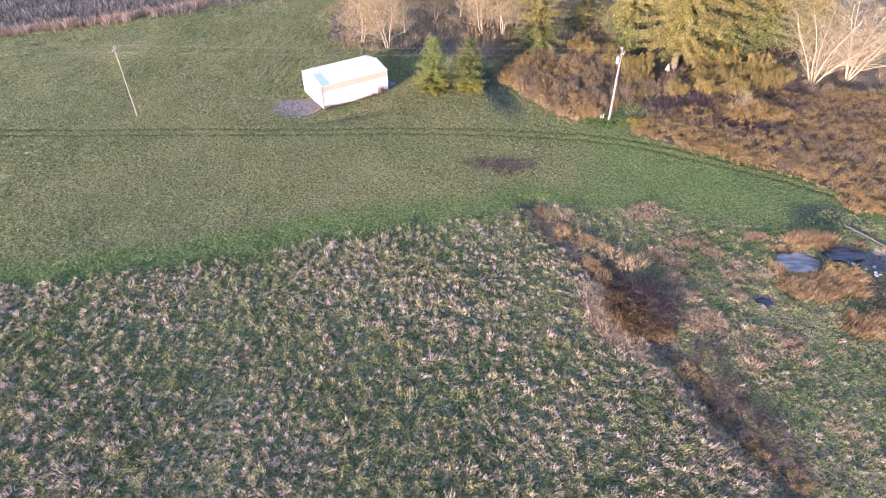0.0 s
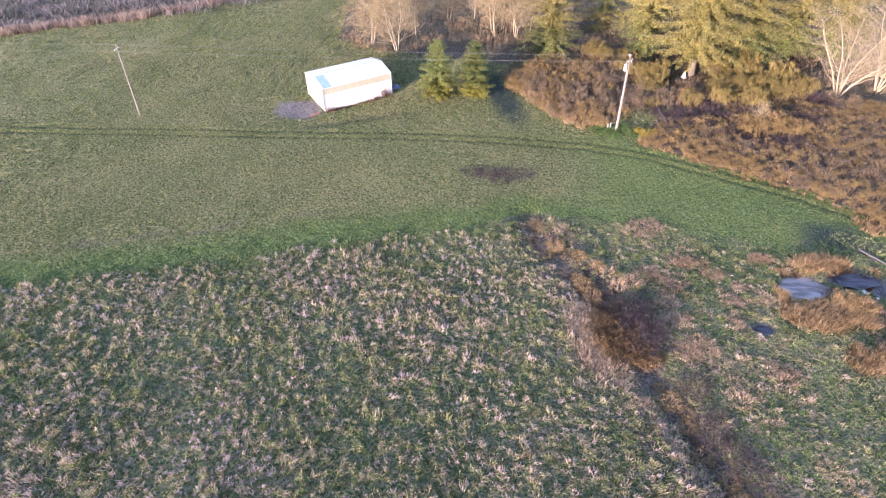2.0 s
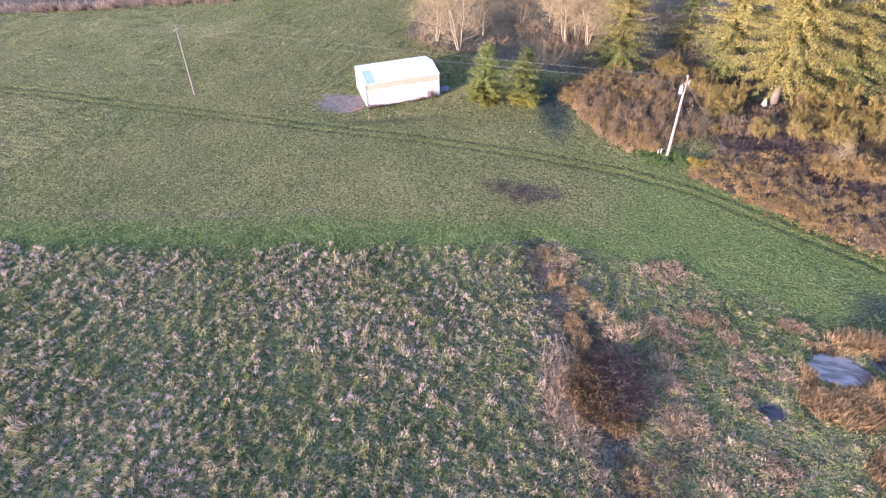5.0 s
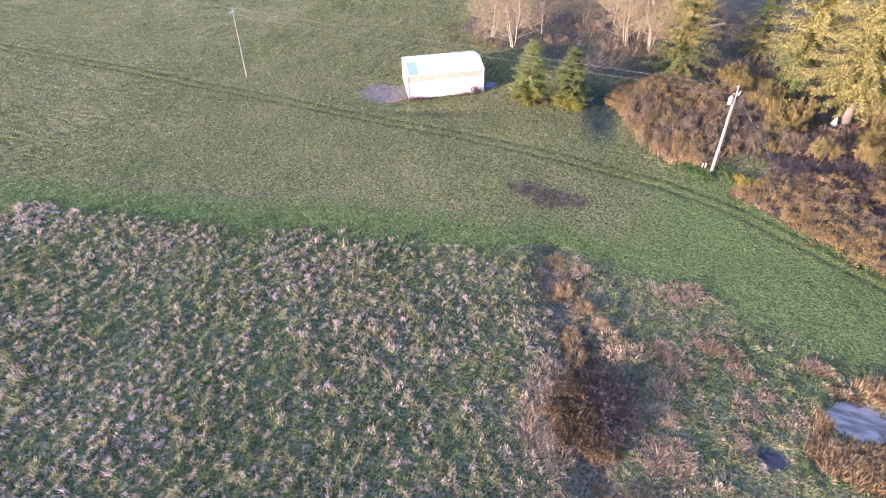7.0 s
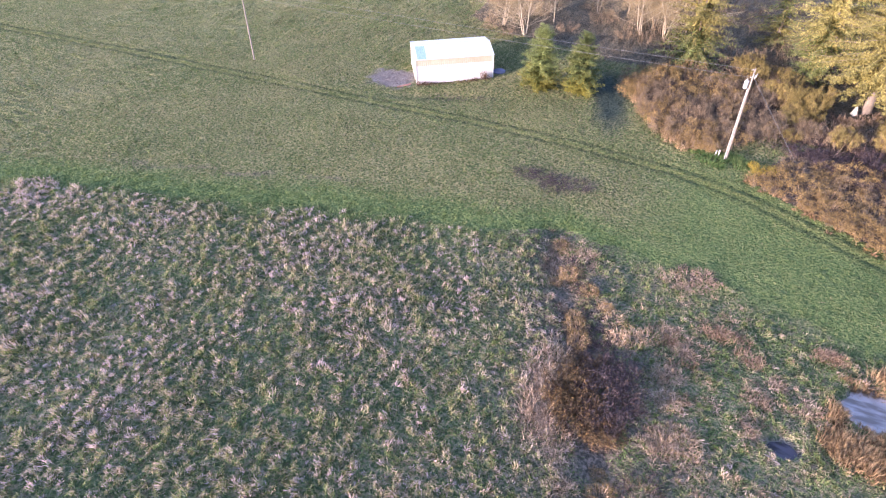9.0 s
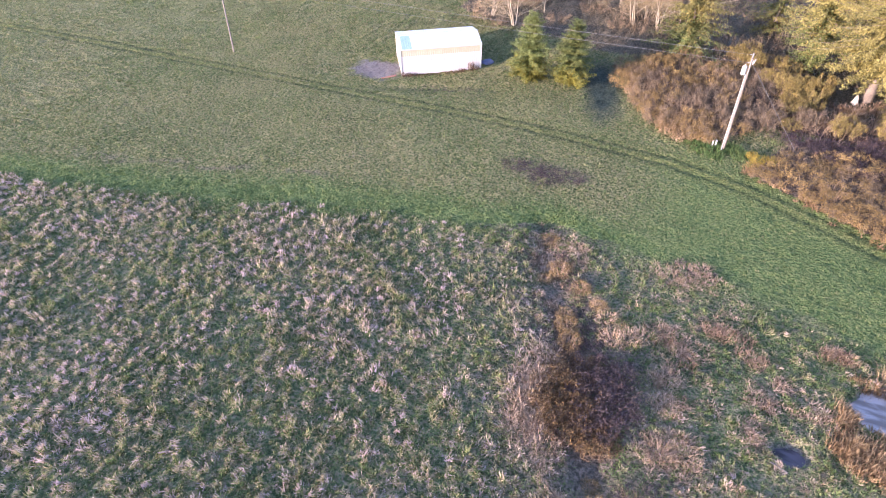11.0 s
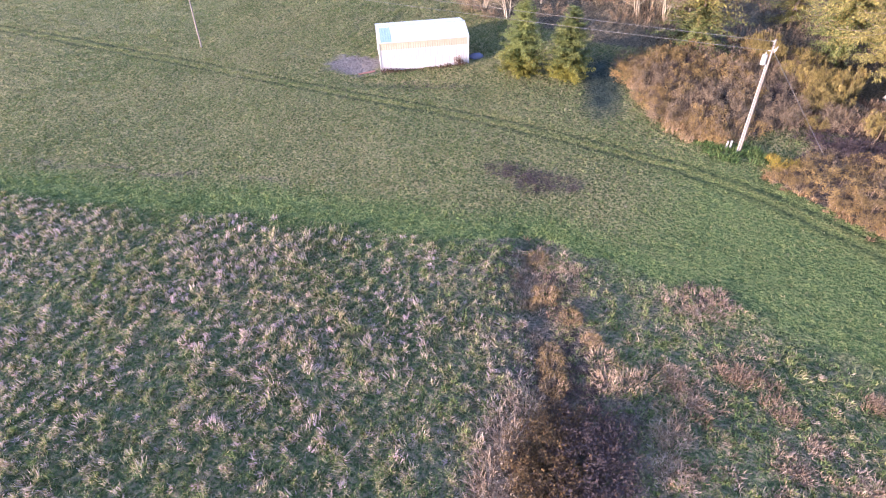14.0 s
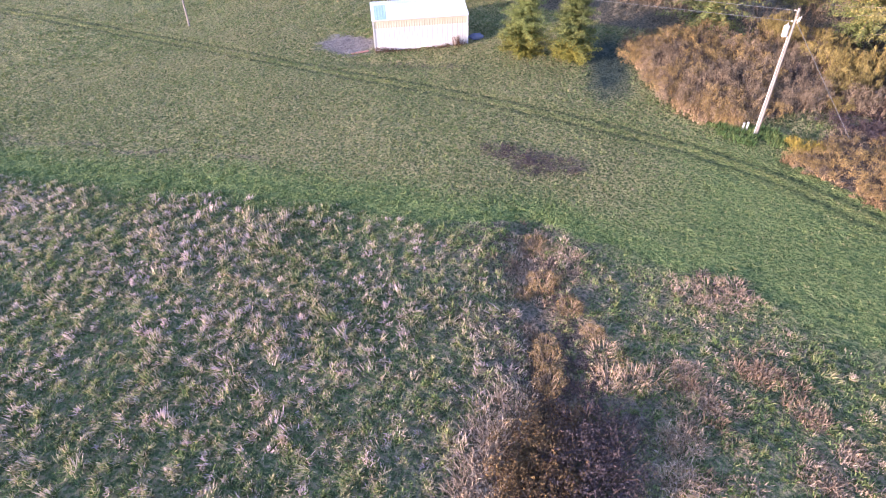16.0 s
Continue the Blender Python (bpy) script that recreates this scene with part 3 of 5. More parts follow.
def field_plants():
    """Low clumps of clover and grass leaves over the field, greener along the rough and on the short sward."""
    rng, P = scatter(11, 195000, -135, 62, 28, 156)
    near = rng.uniform(0, 1, len(P)) < np.clip(1.25 - (P[:, 1] - 58) / 130, 0.3, 1) * np.where(P[:, 0] < -60, 0.65, 1)
    P = P[near & (over(P, EDGE) + 1.2 * wavy(P, 2.5, 3.0) > -1.5) & (over(P, MARSH) < 0.5) & ~bare(P) & ~inside(P, WOOD)]
    rut = np.exp(-((polyline_distance(P, TRACK) - 0.9) / 0.4) ** 2)
    P = P[rut < 0.4 + 0.3 * rng.uniform(0, 1, len(P))]
    mow = np.clip((P[:, 0] - 17) / 10, 0, 1) * np.clip((93 - P[:, 1]) / 8, 0, 1)
    edge = np.clip(1.3 - np.abs(over(P, EDGE) - 2.5) / 4.5, 0, 1)
    # fewer, smaller and darker plants on the two dark-green turf patches
    dark_patch = np.maximum(1.2 - np.hypot((P[:, 0] - 51.5) / 4.2, (P[:, 1] - 65.8) / 3.0), 1.7 - np.hypot((P[:, 0] - 12.4 + 0.27 * (P[:, 1] - 102)) / 2.3, (P[:, 1] - 102.5) / 8.0)).clip(0, 1)
    remaining = dark_patch < rng.uniform(0.1, 0.75, len(P))
    P, mow, edge, dark_patch = P[remaining], mow[remaining], edge[remaining], dark_patch[remaining]
    size = rng.gamma(16, 0.06, len(P)).clip(0.5, 1.45) * (1 - 0.35 * mow) * (1 - 0.4 * dark_patch) * (1 + 0.4 * np.clip((P[:, 1] - 90) / 60, 0, 1))
    green = np.maximum.reduce((edge, mow, dark_patch)) + rng.normal(0, 0.18, len(P)) > 0.5
    each = 0.5 + 0.12 * wavy(P, 7, 2.0) + 0.06 * mow - 0.45 * dark_patch + rng.normal(0, 0.17, len(P))
    per = 6
    for pick, name, label, mat in ((~green, "field_plants", "low grey-green clover and weeds covering the field", M_CLOVER), (green, "green_sward", "short green grass along the rough pasture", M_SWARD)):
        Q, big = P[pick], np.repeat(size[pick], per)
        off = rng.normal(0, 0.14, (len(Q) * per, 2)) * big[:, None]
        n = len(off)
        dome = np.exp(-(np.hypot(off[:, 0], off[:, 1]) / (0.22 * big)) ** 2)
        tall = rng.uniform(0.05, 0.11, n) * big + 0.10 * big * dome
        V, F = spears(rng, feet(np.repeat(Q, per, 0) + off), tall, rng.uniform(0.045, 0.095, n) * big, off * 0.5 + rng.normal(0, 0.08, (n, 2)))
        tone = np.repeat(np.repeat(each[pick], per) + rng.normal(0, 0.1, n), 3) + np.tile((-0.10, -0.10, 0.06), n)
        tagged(new(name, mesh_of(name, V, F, mat, tone)), label, "grass", kind="stuff")


def tussocks():
    """Straw-tipped grass tussocks with lush grass between them."""
    rng, P, size = np.random.default_rng(23), TUSSOCKS, TUSSOCK_SIZE
    n = len(P)
    east = P[:, 0] > np.interp(P[:, 1], [29, 42, 56, 67], [32, 26, 21, 16])
    kind = np.clip(rng.normal(0.62, 0.24, n) + 0.22 * wavy(P, 3.5, 4.0) + 0.16 * wavy(P, 9, 2.0) - 0.36 * east, 0, 1.0)
    per = 32
    wind = np.repeat(rng.normal((0.03, -0.10), 0.11, (n, 2)) * size[:, None], per, 0)
    off = rng.normal(0, 0.20, (n * per, 2)) * np.repeat(size, per)[:, None]
    tall = np.repeat(size * rng.uniform(0.75, 1.2, n), per) * rng.uniform(0.2, 0.58, n * per)
    V, F = spears(rng, feet(np.repeat(P, per, 0) + off), tall, rng.uniform(0.022, 0.056, n * per), off * 0.35 + wind + rng.normal(0, 0.10, (n * per, 2)))
    tone = np.repeat(np.repeat(kind, per) + rng.normal(0, 0.13, n * per), 3) + np.tile((-0.30, -0.30, 0.14), n * per)
    tagged(new("tussock_grass", mesh_of("tussock_grass", V, F, M_TUSSOCK, tone)), "straw-tipped tussock grass bent over by winter", "grass", kind="stuff")
    rng, P = scatter(22, 112000, -58, 62, 20, 68)
    P = P[(over(P, EDGE) < 1.5) & ~bare(P) & (polyline_distance(P, DITCH) > 0.9)]
    east = P[:, 0] > np.interp(P[:, 1], [29, 42, 56, 67], [30, 24, 19, 14])
    per = 4
    size = rng.uniform(0.6, 1.4, len(P)) * (1 + 0.55 * wavy(P, 0.5, 3.0)) * (1 - 0.1 * east)
    off = rng.normal(0, 0.10, (len(P) * per, 2))
    n = len(off)
    V, F = spears(rng, feet(np.repeat(P, per, 0) + off), rng.uniform(0.08, 0.24, n) * np.repeat(size, per), rng.uniform(0.028, 0.066, n), off + rng.normal(0, 0.12, (n, 2)))
    tone = np.repeat(np.repeat(0.46 + 0.15 * wavy(P, 3, 2.0) - 0.10 * east + rng.normal(0, 0.22, len(P)), per) + rng.normal(0, 0.1, n), 3) + np.tile((-0.15, -0.15, 0.15), n)
    tagged(new("meadow_grass", mesh_of("meadow_grass", V, F, M_LUSH, tone)), "lush green grass between the tussocks", "grass", kind="stuff")


def clumps(name, label, seed, spots, mat, per, tall, radius, blow=(0.03, -0.05), wide=(0.012, 0.03)):
    """Stems fanning out of many spots (x, y, size)."""
    rng = np.random.default_rng(seed)
    S = np.asarray(spots, float)
    n = len(S)
    base = np.repeat(S[:, :2], per, 0)
    size = np.repeat(S[:, 2], per)
    off = rng.normal(0, radius, (n * per, 2)) * size[:, None]
    h = size * rng.uniform(tall[0], tall[1], n * per)
    V, F = blades(rng, feet(base + off), h, rng.uniform(wide[0], wide[1], n * per), off * 0.7 + np.array(blow) + rng.normal(0, 0.12, (n * per, 2)), 0.4)
    tone = np.repeat(np.repeat(rng.normal(0.5, 0.2, n), per) + rng.normal(0, 0.16, n * per), 5) + np.tile((-0.25, -0.25, 0.0, 0.0, 0.2), n * per)
    return tagged(new(name, mesh_of(name, V, F, mat, tone)), label, "grass", kind="stuff")


def along(seed, line, n, spread, size):
    """Spots strewn along a polyline."""
    rng = np.random.default_rng(seed)
    L = np.array(line, float)
    d = np.concatenate(([0], np.cumsum(np.hypot(*np.diff(L, axis=0).T))))
    s = rng.uniform(0, d[-1], n)
    P = np.stack((np.interp(s, d, L[:, 0]), np.interp(s, d, L[:, 1])), 1) + rng.normal(0, spread, (n, 2))
    return np.concatenate((P, rng.uniform(size[0], size[1], (n, 1))), 1)


def around(seed, n, x, y, rx, ry, size):
    rng = np.random.default_rng(seed)
    w, r = rng.uniform(0, 2 * np.pi, n), 1.2 * rng.uniform(0, 1, n) ** 0.7
    return np.stack((x + rx * r * np.cos(w), y + ry * r * np.sin(w), rng.uniform(size[0], size[1], n)), 1)


field_plants()
tussocks()
clumps("ditch_straw", "pale dead grass lining the ditch", 31, np.concatenate((along(1, [(20.8, 47.9), (22.2, 44.2), (24.7, 40.9), (26.4, 37.3), (27.5, 34.5), (30, 29)], 130, 0.45, (0.4, 0.9)), around(75, 100, 20.6, 48.6, 1.4, 3.6, (0.8, 1.3)), around(76, 50, 22.0, 44.8, 2.0, 2.2, (0.6, 1.1)), along(5, [(15, 66), (17.2, 61), (19.6, 55)], 60, 0.8, (0.4, 0.8)))), M_STRAW, 44, (0.25, 0.75), 0.28, blow=(0.02, -0.12), wide=(0.012, 0.032))
clumps("bracken", "russet dead bracken beside the ditch", 32, np.concatenate((along(2, DITCH[:8], 70, 1.0, (0.5, 0.9)), around(6, 22, 30.2, 55, 1.6, 3.6, (0.5, 0.9)), around(8, 22, 41.6, 61.0, 1.3, 0.7, (0.7, 1.0)), around(3, 26, 33.2, 59.8, 1.6, 0.7, (0.6, 1.0)), around(9, 16, 35.4, 58.1, 0.9, 0.8, (0.6, 0.9)), around(15, 20, 38.1, 44.5, 1.4, 1.2, (0.5, 0.9)))), M_BRACKEN, 36, (0.25, 0.7), 0.26, wide=(0.016, 0.04))
clumps("pole_grass", "rank green grass round the pole foot", 39, around(81, 110, 29.2, 91.0, 3.2, 1.9, (0.6, 1.1)), M_RANK, 30, (0.3, 0.7), 0.25, wide=(0.02, 0.05))
clumps("dead_grass", "pinkish dead grass thick among the meadow", 38, np.concatenate([around(200 + i, n, x, y, rx, ry, (0.5, 0.95)) for i, (n, x, y, rx, ry) in enumerate(((26, 30.4, 50.7, 1.0, 1.2), (34, 29.6, 53.2, 1.1, 1.4), (30, 30.3, 56.3, 1.0, 0.8), (30, 28.9, 58.1, 1.5, 0.7), (60, 31.2, 46.7, 1.9, 1.5), (26, 36.0, 50.7, 0.8, 1.4), (24, 36.4, 54.1, 1.2, 0.9), (18, 37.9, 56.2, 1.0, 0.7), (18, 39.7, 54.7, 1.0, 0.7), (30, 29.2, 66.0, 2.6, 1.7), (50, 18.0, 64.6, 2.2, 2.2), (50, 35, 43, 4.5, 4.0), (30, 31, 60, 7, 4.5), (30, 38, 48, 7, 8)))]), M_PINK, 34, (0.2, 0.6), 0.24, wide=(0.014, 0.036))
clumps("pool_reed", "golden-brown dead reeds round the pool", 33, np.concatenate((around(4, 120, 45.5, 51.9, 3.8, 1.5, (0.7, 1.3)), around(9, 70, 47.6, 60.6, 2.8, 0.8, (0.8, 1.4)), around(10, 40, 41.9, 53.4, 0.7, 2.6, (0.6, 1.1)), around(11, 50, 48.6, 53.6, 1.8, 1.3, (0.9, 1.5)), around(18, 7, 45.0, 57.0, 2.0, 1.4, (0.4, 0.8)), around(20, 22, 51.2, 58.8, 2.6, 1.6, (0.4, 0.8)), around(23, 20, 44.8, 58.9, 2.2, 0.4, (0.5, 0.9)), around(19, 24, 45.6, 54.6, 1.8, 0.5, (0.6, 1.0)), around(16, 60, 47.4, 46.6, 2.8, 1.6, (0.7, 1.3)), around(17, 40, 58, 68, 3.0, 2.0, (0.6, 1.1)))), M_REED, 44, (0.4, 0.95), 0.26, blow=(0.02, -0.04), wide=(0.014, 0.036))
clumps("thicket_fringe", "golden dead grass along the thicket edge", 36, np.concatenate((along(21, BUSH_RIGHT[:6], 80, 0.6, (0.4, 0.8)), along(22, BUSH_LEFT[:4], 30, 0.6, (0.4, 0.8)))), M_REED, 34, (0.3, 0.8), 0.28, wide=(0.02, 0.05))
clumps("wood_edge_grass", "tawny dead grass at the wood's edge", 37, np.concatenate((around(51, 130, 42, 103, 7, 5, (0.8, 1.5)), around(52, 50, 47, 108, 5, 3, (0.7, 1.3)), around(53, 70, 58, 102, 7, 4, (0.7, 1.3)))), M_BRACKEN, 30, (0.3, 0.8), 0.35, wide=(0.025, 0.06))
clumps("field_edge_reed", "row of dry tan reeds at the marsh edge", 34, along(12, MARSH[1:8], 420, 0.9, (1.2, 2.2)), M_FAR_REED, 36, (0.5, 1.2), 0.28, wide=(0.03, 0.07))
clumps("marsh_scrub", "grey-purple marsh scrub and dead stems", 35, np.concatenate([around(40 + i, 330, x, y, 26, 11, (1.0, 2.4)) for i, (x, y) in enumerate(((-105, 141), (-78, 153), (-52, 166), (-115, 165)))]), M_HEATH, 26, (0.3, 0.9), 0.5, wide=(0.03, 0.09))


# ---- shrubs ----
def bush_mesh(kind, seed, radius, tall, canes, leaves, leaf, cane_mat, leaf_mat, droop=0.6, upright=0.0):
    """One bush: arching canes, and small leaves strewn along them."""
    rng = np.random.default_rng(seed)
    V, F, LP = [], [], []
    for i in range(canes):
        w = rng.uniform(0, 2 * np.pi)
        d = np.array((math.cos(w), math.sin(w)))
        foot = d * radius * math.sqrt(rng.uniform(0, 1)) * (0.75 - 0.35 * upright)
        reach = radius * rng.uniform(0.3, 0.75) * (1 - 0.6 * upright)
        lift = tall * rng.uniform(0.55, 1.15) * (1 - 0.45 * (np.hypot(*foot) / radius) ** 2)
        swing = rng.normal(0, 0.5)
        pts = []
        for k in np.linspace(0, 1, 6):
            q = foot + reach * k * np.array((math.cos(w + swing * k), math.sin(w + swing * k)))
            z = lift * (1 - (1 - min(1, k / (1 - 0.4 * droop))) ** 2) - droop * lift * 0.9 * max(0, k - 0.55)
            pts.append((q[0], q[1], max(z, 0.05) - (0.15 if k == 0 else 0)))
        pts = np.array(pts)
        LP.append(pts)
        r = rng.uniform(0.02, 0.042)
        turn = rng.uniform(0, np.pi)
        a, b = np.array((math.cos(turn), math.sin(turn), 0.3)) * r, np.array((-math.sin(turn), math.cos(turn), -0.3)) * r
        for j in range(5):
            n = len(V)
            s, e = 1 - j / 6, 1 - (j + 1) / 6
            V += [pts[j] - a * s, pts[j] + b * s, pts[j + 1] - a * e, pts[j + 1] + b * e]
            F += [(n, n + 1, n + 3), (n, n + 3, n + 2)]
    cane = mesh_of("stem_tangle", V, F, cane_mat)
    LP = np.array(LP)
    c, k = rng.integers(0, canes, leaves), rng.beta(2.2, 1.3, leaves) * 4.99
    j = k.astype(int)
    at = LP[c, j] + (LP[c, j + 1] - LP[c, j]) * (k - j)[:, None] + rng.normal(0, 0.11 * (1 - 0.4 * upright), (leaves, 3))
    at[:, 2] = np.maximum(at[:, 2], 0.03)
    size = rng.uniform(0.5, 1.2, leaves) * leaf
    u = rng.normal(0, 1, (leaves, 3))
    if upright:
        u[:, 2] = np.abs(u[:, 2]) + 2.0 * upright
    u /= np.linalg.norm(u, axis=1)[:, None]
    v = np.cross(u, rng.normal(0, 1, (leaves, 3)))
    v /= np.linalg.norm(v, axis=1)[:, None]
    u, v = u * size[:, None] * (1 + 1.6 * upright), v * size[:, None] * (0.55 - 0.3 * upright)
    LV = np.stack((at - u, at + v, at + u), 1).reshape(-1, 3)
    return cane, mesh_of("foliage", LV, np.arange(leaves * 3).reshape(-1, 3), leaf_mat)


def bush_thing(name, label, meshes, category="bush"):
    ob = tagged(empty(name, (0, 0, -50)), label, category)
    under(tagged(new("stem_tangle", meshes[0]), kind="stuff"), ob)
    under(tagged(new("foliage", meshes[1]), kind="stuff"), ob)
    return ob


BRAMBLES = [bush_mesh("bramble", 100 + i, 1.7, 1.7, 44, 2100, 0.082, M_CANE, (M_LEAF_BROWN, M_LEAF_GREY, M_LEAF_BROWN, M_LEAF_GREY)[i], 0.75) for i in range(4)]
DARKS = [bush_mesh("dark", 120 + i, 1.8, 1.35, 90, 2400, 0.105, M_CANE_DARK, M_LEAF_OLIVE, 0.85) for i in range(2)]
GOLDS = [bush_mesh("golden", 125 + i, 1.2, 1.4, 80, 1700, 0.085, M_CANE_PALE, M_LEAF_GOLD, 0.7, 0.1) for i in range(2)]
TANGLES = [bush_mesh("tangle", 150 + i, 1.3, 1.0, 90, 420, 0.07, M_CANE_PALE, M_LEAF_BROWN, 0.8) for i in range(2)]
DUSKS = [bush_mesh("dusk", 130 + i, 1.8, 1.3, 60, 1400, 0.085, M_CANE_DARK, M_LEAF_DUSK_SHADE, 0.8) for i in range(2)]
BROOMS = [bush_mesh("broom", 140 + i, 1.6, 2.2, 60, 2600, 0.085, M_CANE, M_BROOM, 0.4, 0.45) for i in range(3)]
GOLD = bush_mesh("gold", 160, 0.9, 1.2, 60, 700, 0.10, M_CANE, M_YELLOW, 0.3, 0.5)
TWIGGY = [bush_mesh("twiggy", 170 + i, 1.9, 1.1, 50, 650, 0.09, M_CANE, M_LEAF_GREY, 0.5, 0.1) for i in range(2)]


def plant(meshes, name, label, group, spots, seed, category="bush"):
    """Bushes of one kind at spots (x, y, size, height factor)."""
    rng = random.Random(seed)
    for x, y, size, tall in spots:
        ob = bush_thing(name, label, meshes[rng.randrange(len(meshes))], category)
        ob["group"] = group
        ob.matrix_basis = pose(x, y, ground_at(x, y) - 0.05, 0, 0, rng.uniform(0, 360)) @ Matrix.Diagonal((size, size, size * tall, 1))


def spaced(seed, poly, gap, tries=4000):
    """Random spots in a polygon, kept apart."""
    rng = random.Random(seed)
    xs, ys = [p[0] for p in poly], [p[1] for p in poly]
    got = []
    for _ in range(tries):
        p = (rng.uniform(min(xs), max(xs)), rng.uniform(min(ys), max(ys)))
        if all((p[0] - q[0]) ** 2 + (p[1] - q[1]) ** 2 > gap * gap for q in got):
            got.append(p)
    ok = inside(np.array(got), poly)
    return [p for p, k in zip(got, ok) if k]


rs = random.Random(7)


def sunlit(x, y):
    """The open lane south-west of the old spruce's foot."""
    dx, dy = x - 45.2, y - 111
    return abs(dx * 0.866 - dy * 0.5) < 1.9 and dx * 0.5 + dy * 0.866 > -10


SHADE_BANDS = ([(36, 96), (41, 93.5), (47, 93), (49.5, 95.5), (48.5, 98.5), (40, 101), (36, 101)], [(45.5, 91.5), (47, 88), (56.5, 86.5), (57.5, 89.5), (50, 91)])


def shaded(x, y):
    """The strips behind the thicket's front where dusky bramble colour carries the shade."""
    return any(inside(np.array([(x, y)]), h)[0] for h in SHADE_BANDS)


plant(BRAMBLES[1::2] + BRAMBLES[:1], "bramble_bush", "withered brown bramble with arching canes", "brambles of the near thicket", [(x, y, rs.uniform(0.9, 1.3), rs.uniform(0.9, 1.35)) for x, y in spaced(1, BUSH_LEFT, 2.0)], 1)
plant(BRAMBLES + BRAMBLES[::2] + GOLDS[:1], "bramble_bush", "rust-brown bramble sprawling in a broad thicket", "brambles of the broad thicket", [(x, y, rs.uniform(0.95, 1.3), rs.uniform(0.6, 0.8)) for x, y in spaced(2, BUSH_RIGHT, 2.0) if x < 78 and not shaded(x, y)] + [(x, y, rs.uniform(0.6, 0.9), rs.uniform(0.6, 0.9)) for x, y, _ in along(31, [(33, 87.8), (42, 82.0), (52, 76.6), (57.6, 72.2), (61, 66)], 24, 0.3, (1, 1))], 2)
plant(GOLDS[:1] + BRAMBLES[:2], "tawny_bramble", "olive-gold leafy bramble at the thicket edge", "tawny brambles of the near thicket", [(x, y, rs.uniform(0.8, 1.2), rs.uniform(0.8, 1.1)) for x, y, _ in along(93, [(13.6, 109), (15.6, 104.5), (19.8, 97.2), (24.4, 92.4), (27.5, 93.4)], 22, 0.6, (1, 1))], 16)
plant(DARKS, "dark_bramble", "olive-brown bramble mound in the ditch", "brambles in the ditch", [(22.4, 49.0, 1.0, 0.9), (23.0, 47.4, 1.1, 0.95), (24.3, 46.3, 1.1, 0.9), (25.6, 45.9, 0.9, 0.85), (22.8, 50.8, 0.9, 0.9), (23.9, 48.6, 1.1, 1.0), (26.6, 45.8, 0.7, 0.8), (24.0, 51.6, 0.7, 0.8)], 3)
# dark plants, with shade of the mound's east side and channel in their colour
plant(DUSKS, "dark_bramble", "dusky leafless bramble mound in the ditch, shade put into its colour", "brambles in the ditch", [(26.0, 47.4, 1.1, 0.95), (26.4, 48.8, 1.2, 1.0), (25.2, 49.6, 1.1, 1.1), (26.6, 50.4, 1.1, 0.95), (25.0, 51.4, 1.1, 0.9), (26.4, 51.8, 0.9, 0.8), (25.0, 48.0, 0.9, 1.1), (19.8, 61.4, 0.5, 0.5), (20.4, 60.0, 0.5, 0.5), (21.8, 58.0, 0.5, 0.5), (22.6, 56.6, 0.6, 0.5), (23.4, 55.0, 0.6, 0.5), (23.8, 53.4, 0.7, 0.5), (18.8, 63.6, 0.5, 0.4), (29.7, 42.1, 0.9, 0.7), (30.6, 39.0, 0.8, 0.7), (30.3, 37.4, 0.9, 0.7), (31.4, 36.0, 0.8, 0.7), (32.0, 34.2, 0.9, 0.7), (27.0, 48.0, 0.9, 1.0), (24.0, 52.4, 0.7, 0.8), (23.6, 55.0, 0.7, 0.5), (21.0, 60.4, 0.6, 0.5), (18.4, 63.4, 0.7, 0.5), (33.0, 31.6, 0.8, 0.7), (47.0, 55.2, 0.7, 0.7), (50.5, 52.0, 0.8, 0.7), (53.5, 52.0, 1.0, 0.8), (56.5, 53.4, 1.1, 0.8), (49.6, 48.4, 0.8, 0.7), (52.6, 48.8, 1.0, 0.8), (56.4, 49.6, 1.2, 0.8)], 13)
plant(GOLDS, "golden_bramble", "golden-brown bramble bush beside the ditch", "golden brambles by the ditch", [(21.9, 53.8, 0.85, 0.9), (21.2, 55.4, 0.85, 0.9), (20.7, 56.6, 0.7, 0.8), (18.6, 61.8, 0.9, 0.8), (17.6, 60.4, 0.6, 0.6), (16.4, 66.0, 0.8, 0.7), (21.1, 60.1, 0.75, 0.7), (23.1, 58.6, 0.6, 0.7), (27.4, 40.8, 0.9, 0.6), (28.6, 39.6, 0.6, 0.6), (28.3, 38.2, 0.7, 0.6), (29.0, 35.7, 0.8, 0.6), (30.4, 33.3, 0.8, 0.6), (30.9, 31.2, 1.0, 0.6), (33.0, 29.6, 0.9, 0.6), (26.8, 42.4, 0.5, 0.5), (47.6, 54.2, 1.0, 1.0), (49.4, 53.4, 1.0, 1.0), (45.4, 51.6, 0.9, 0.7)], 15)
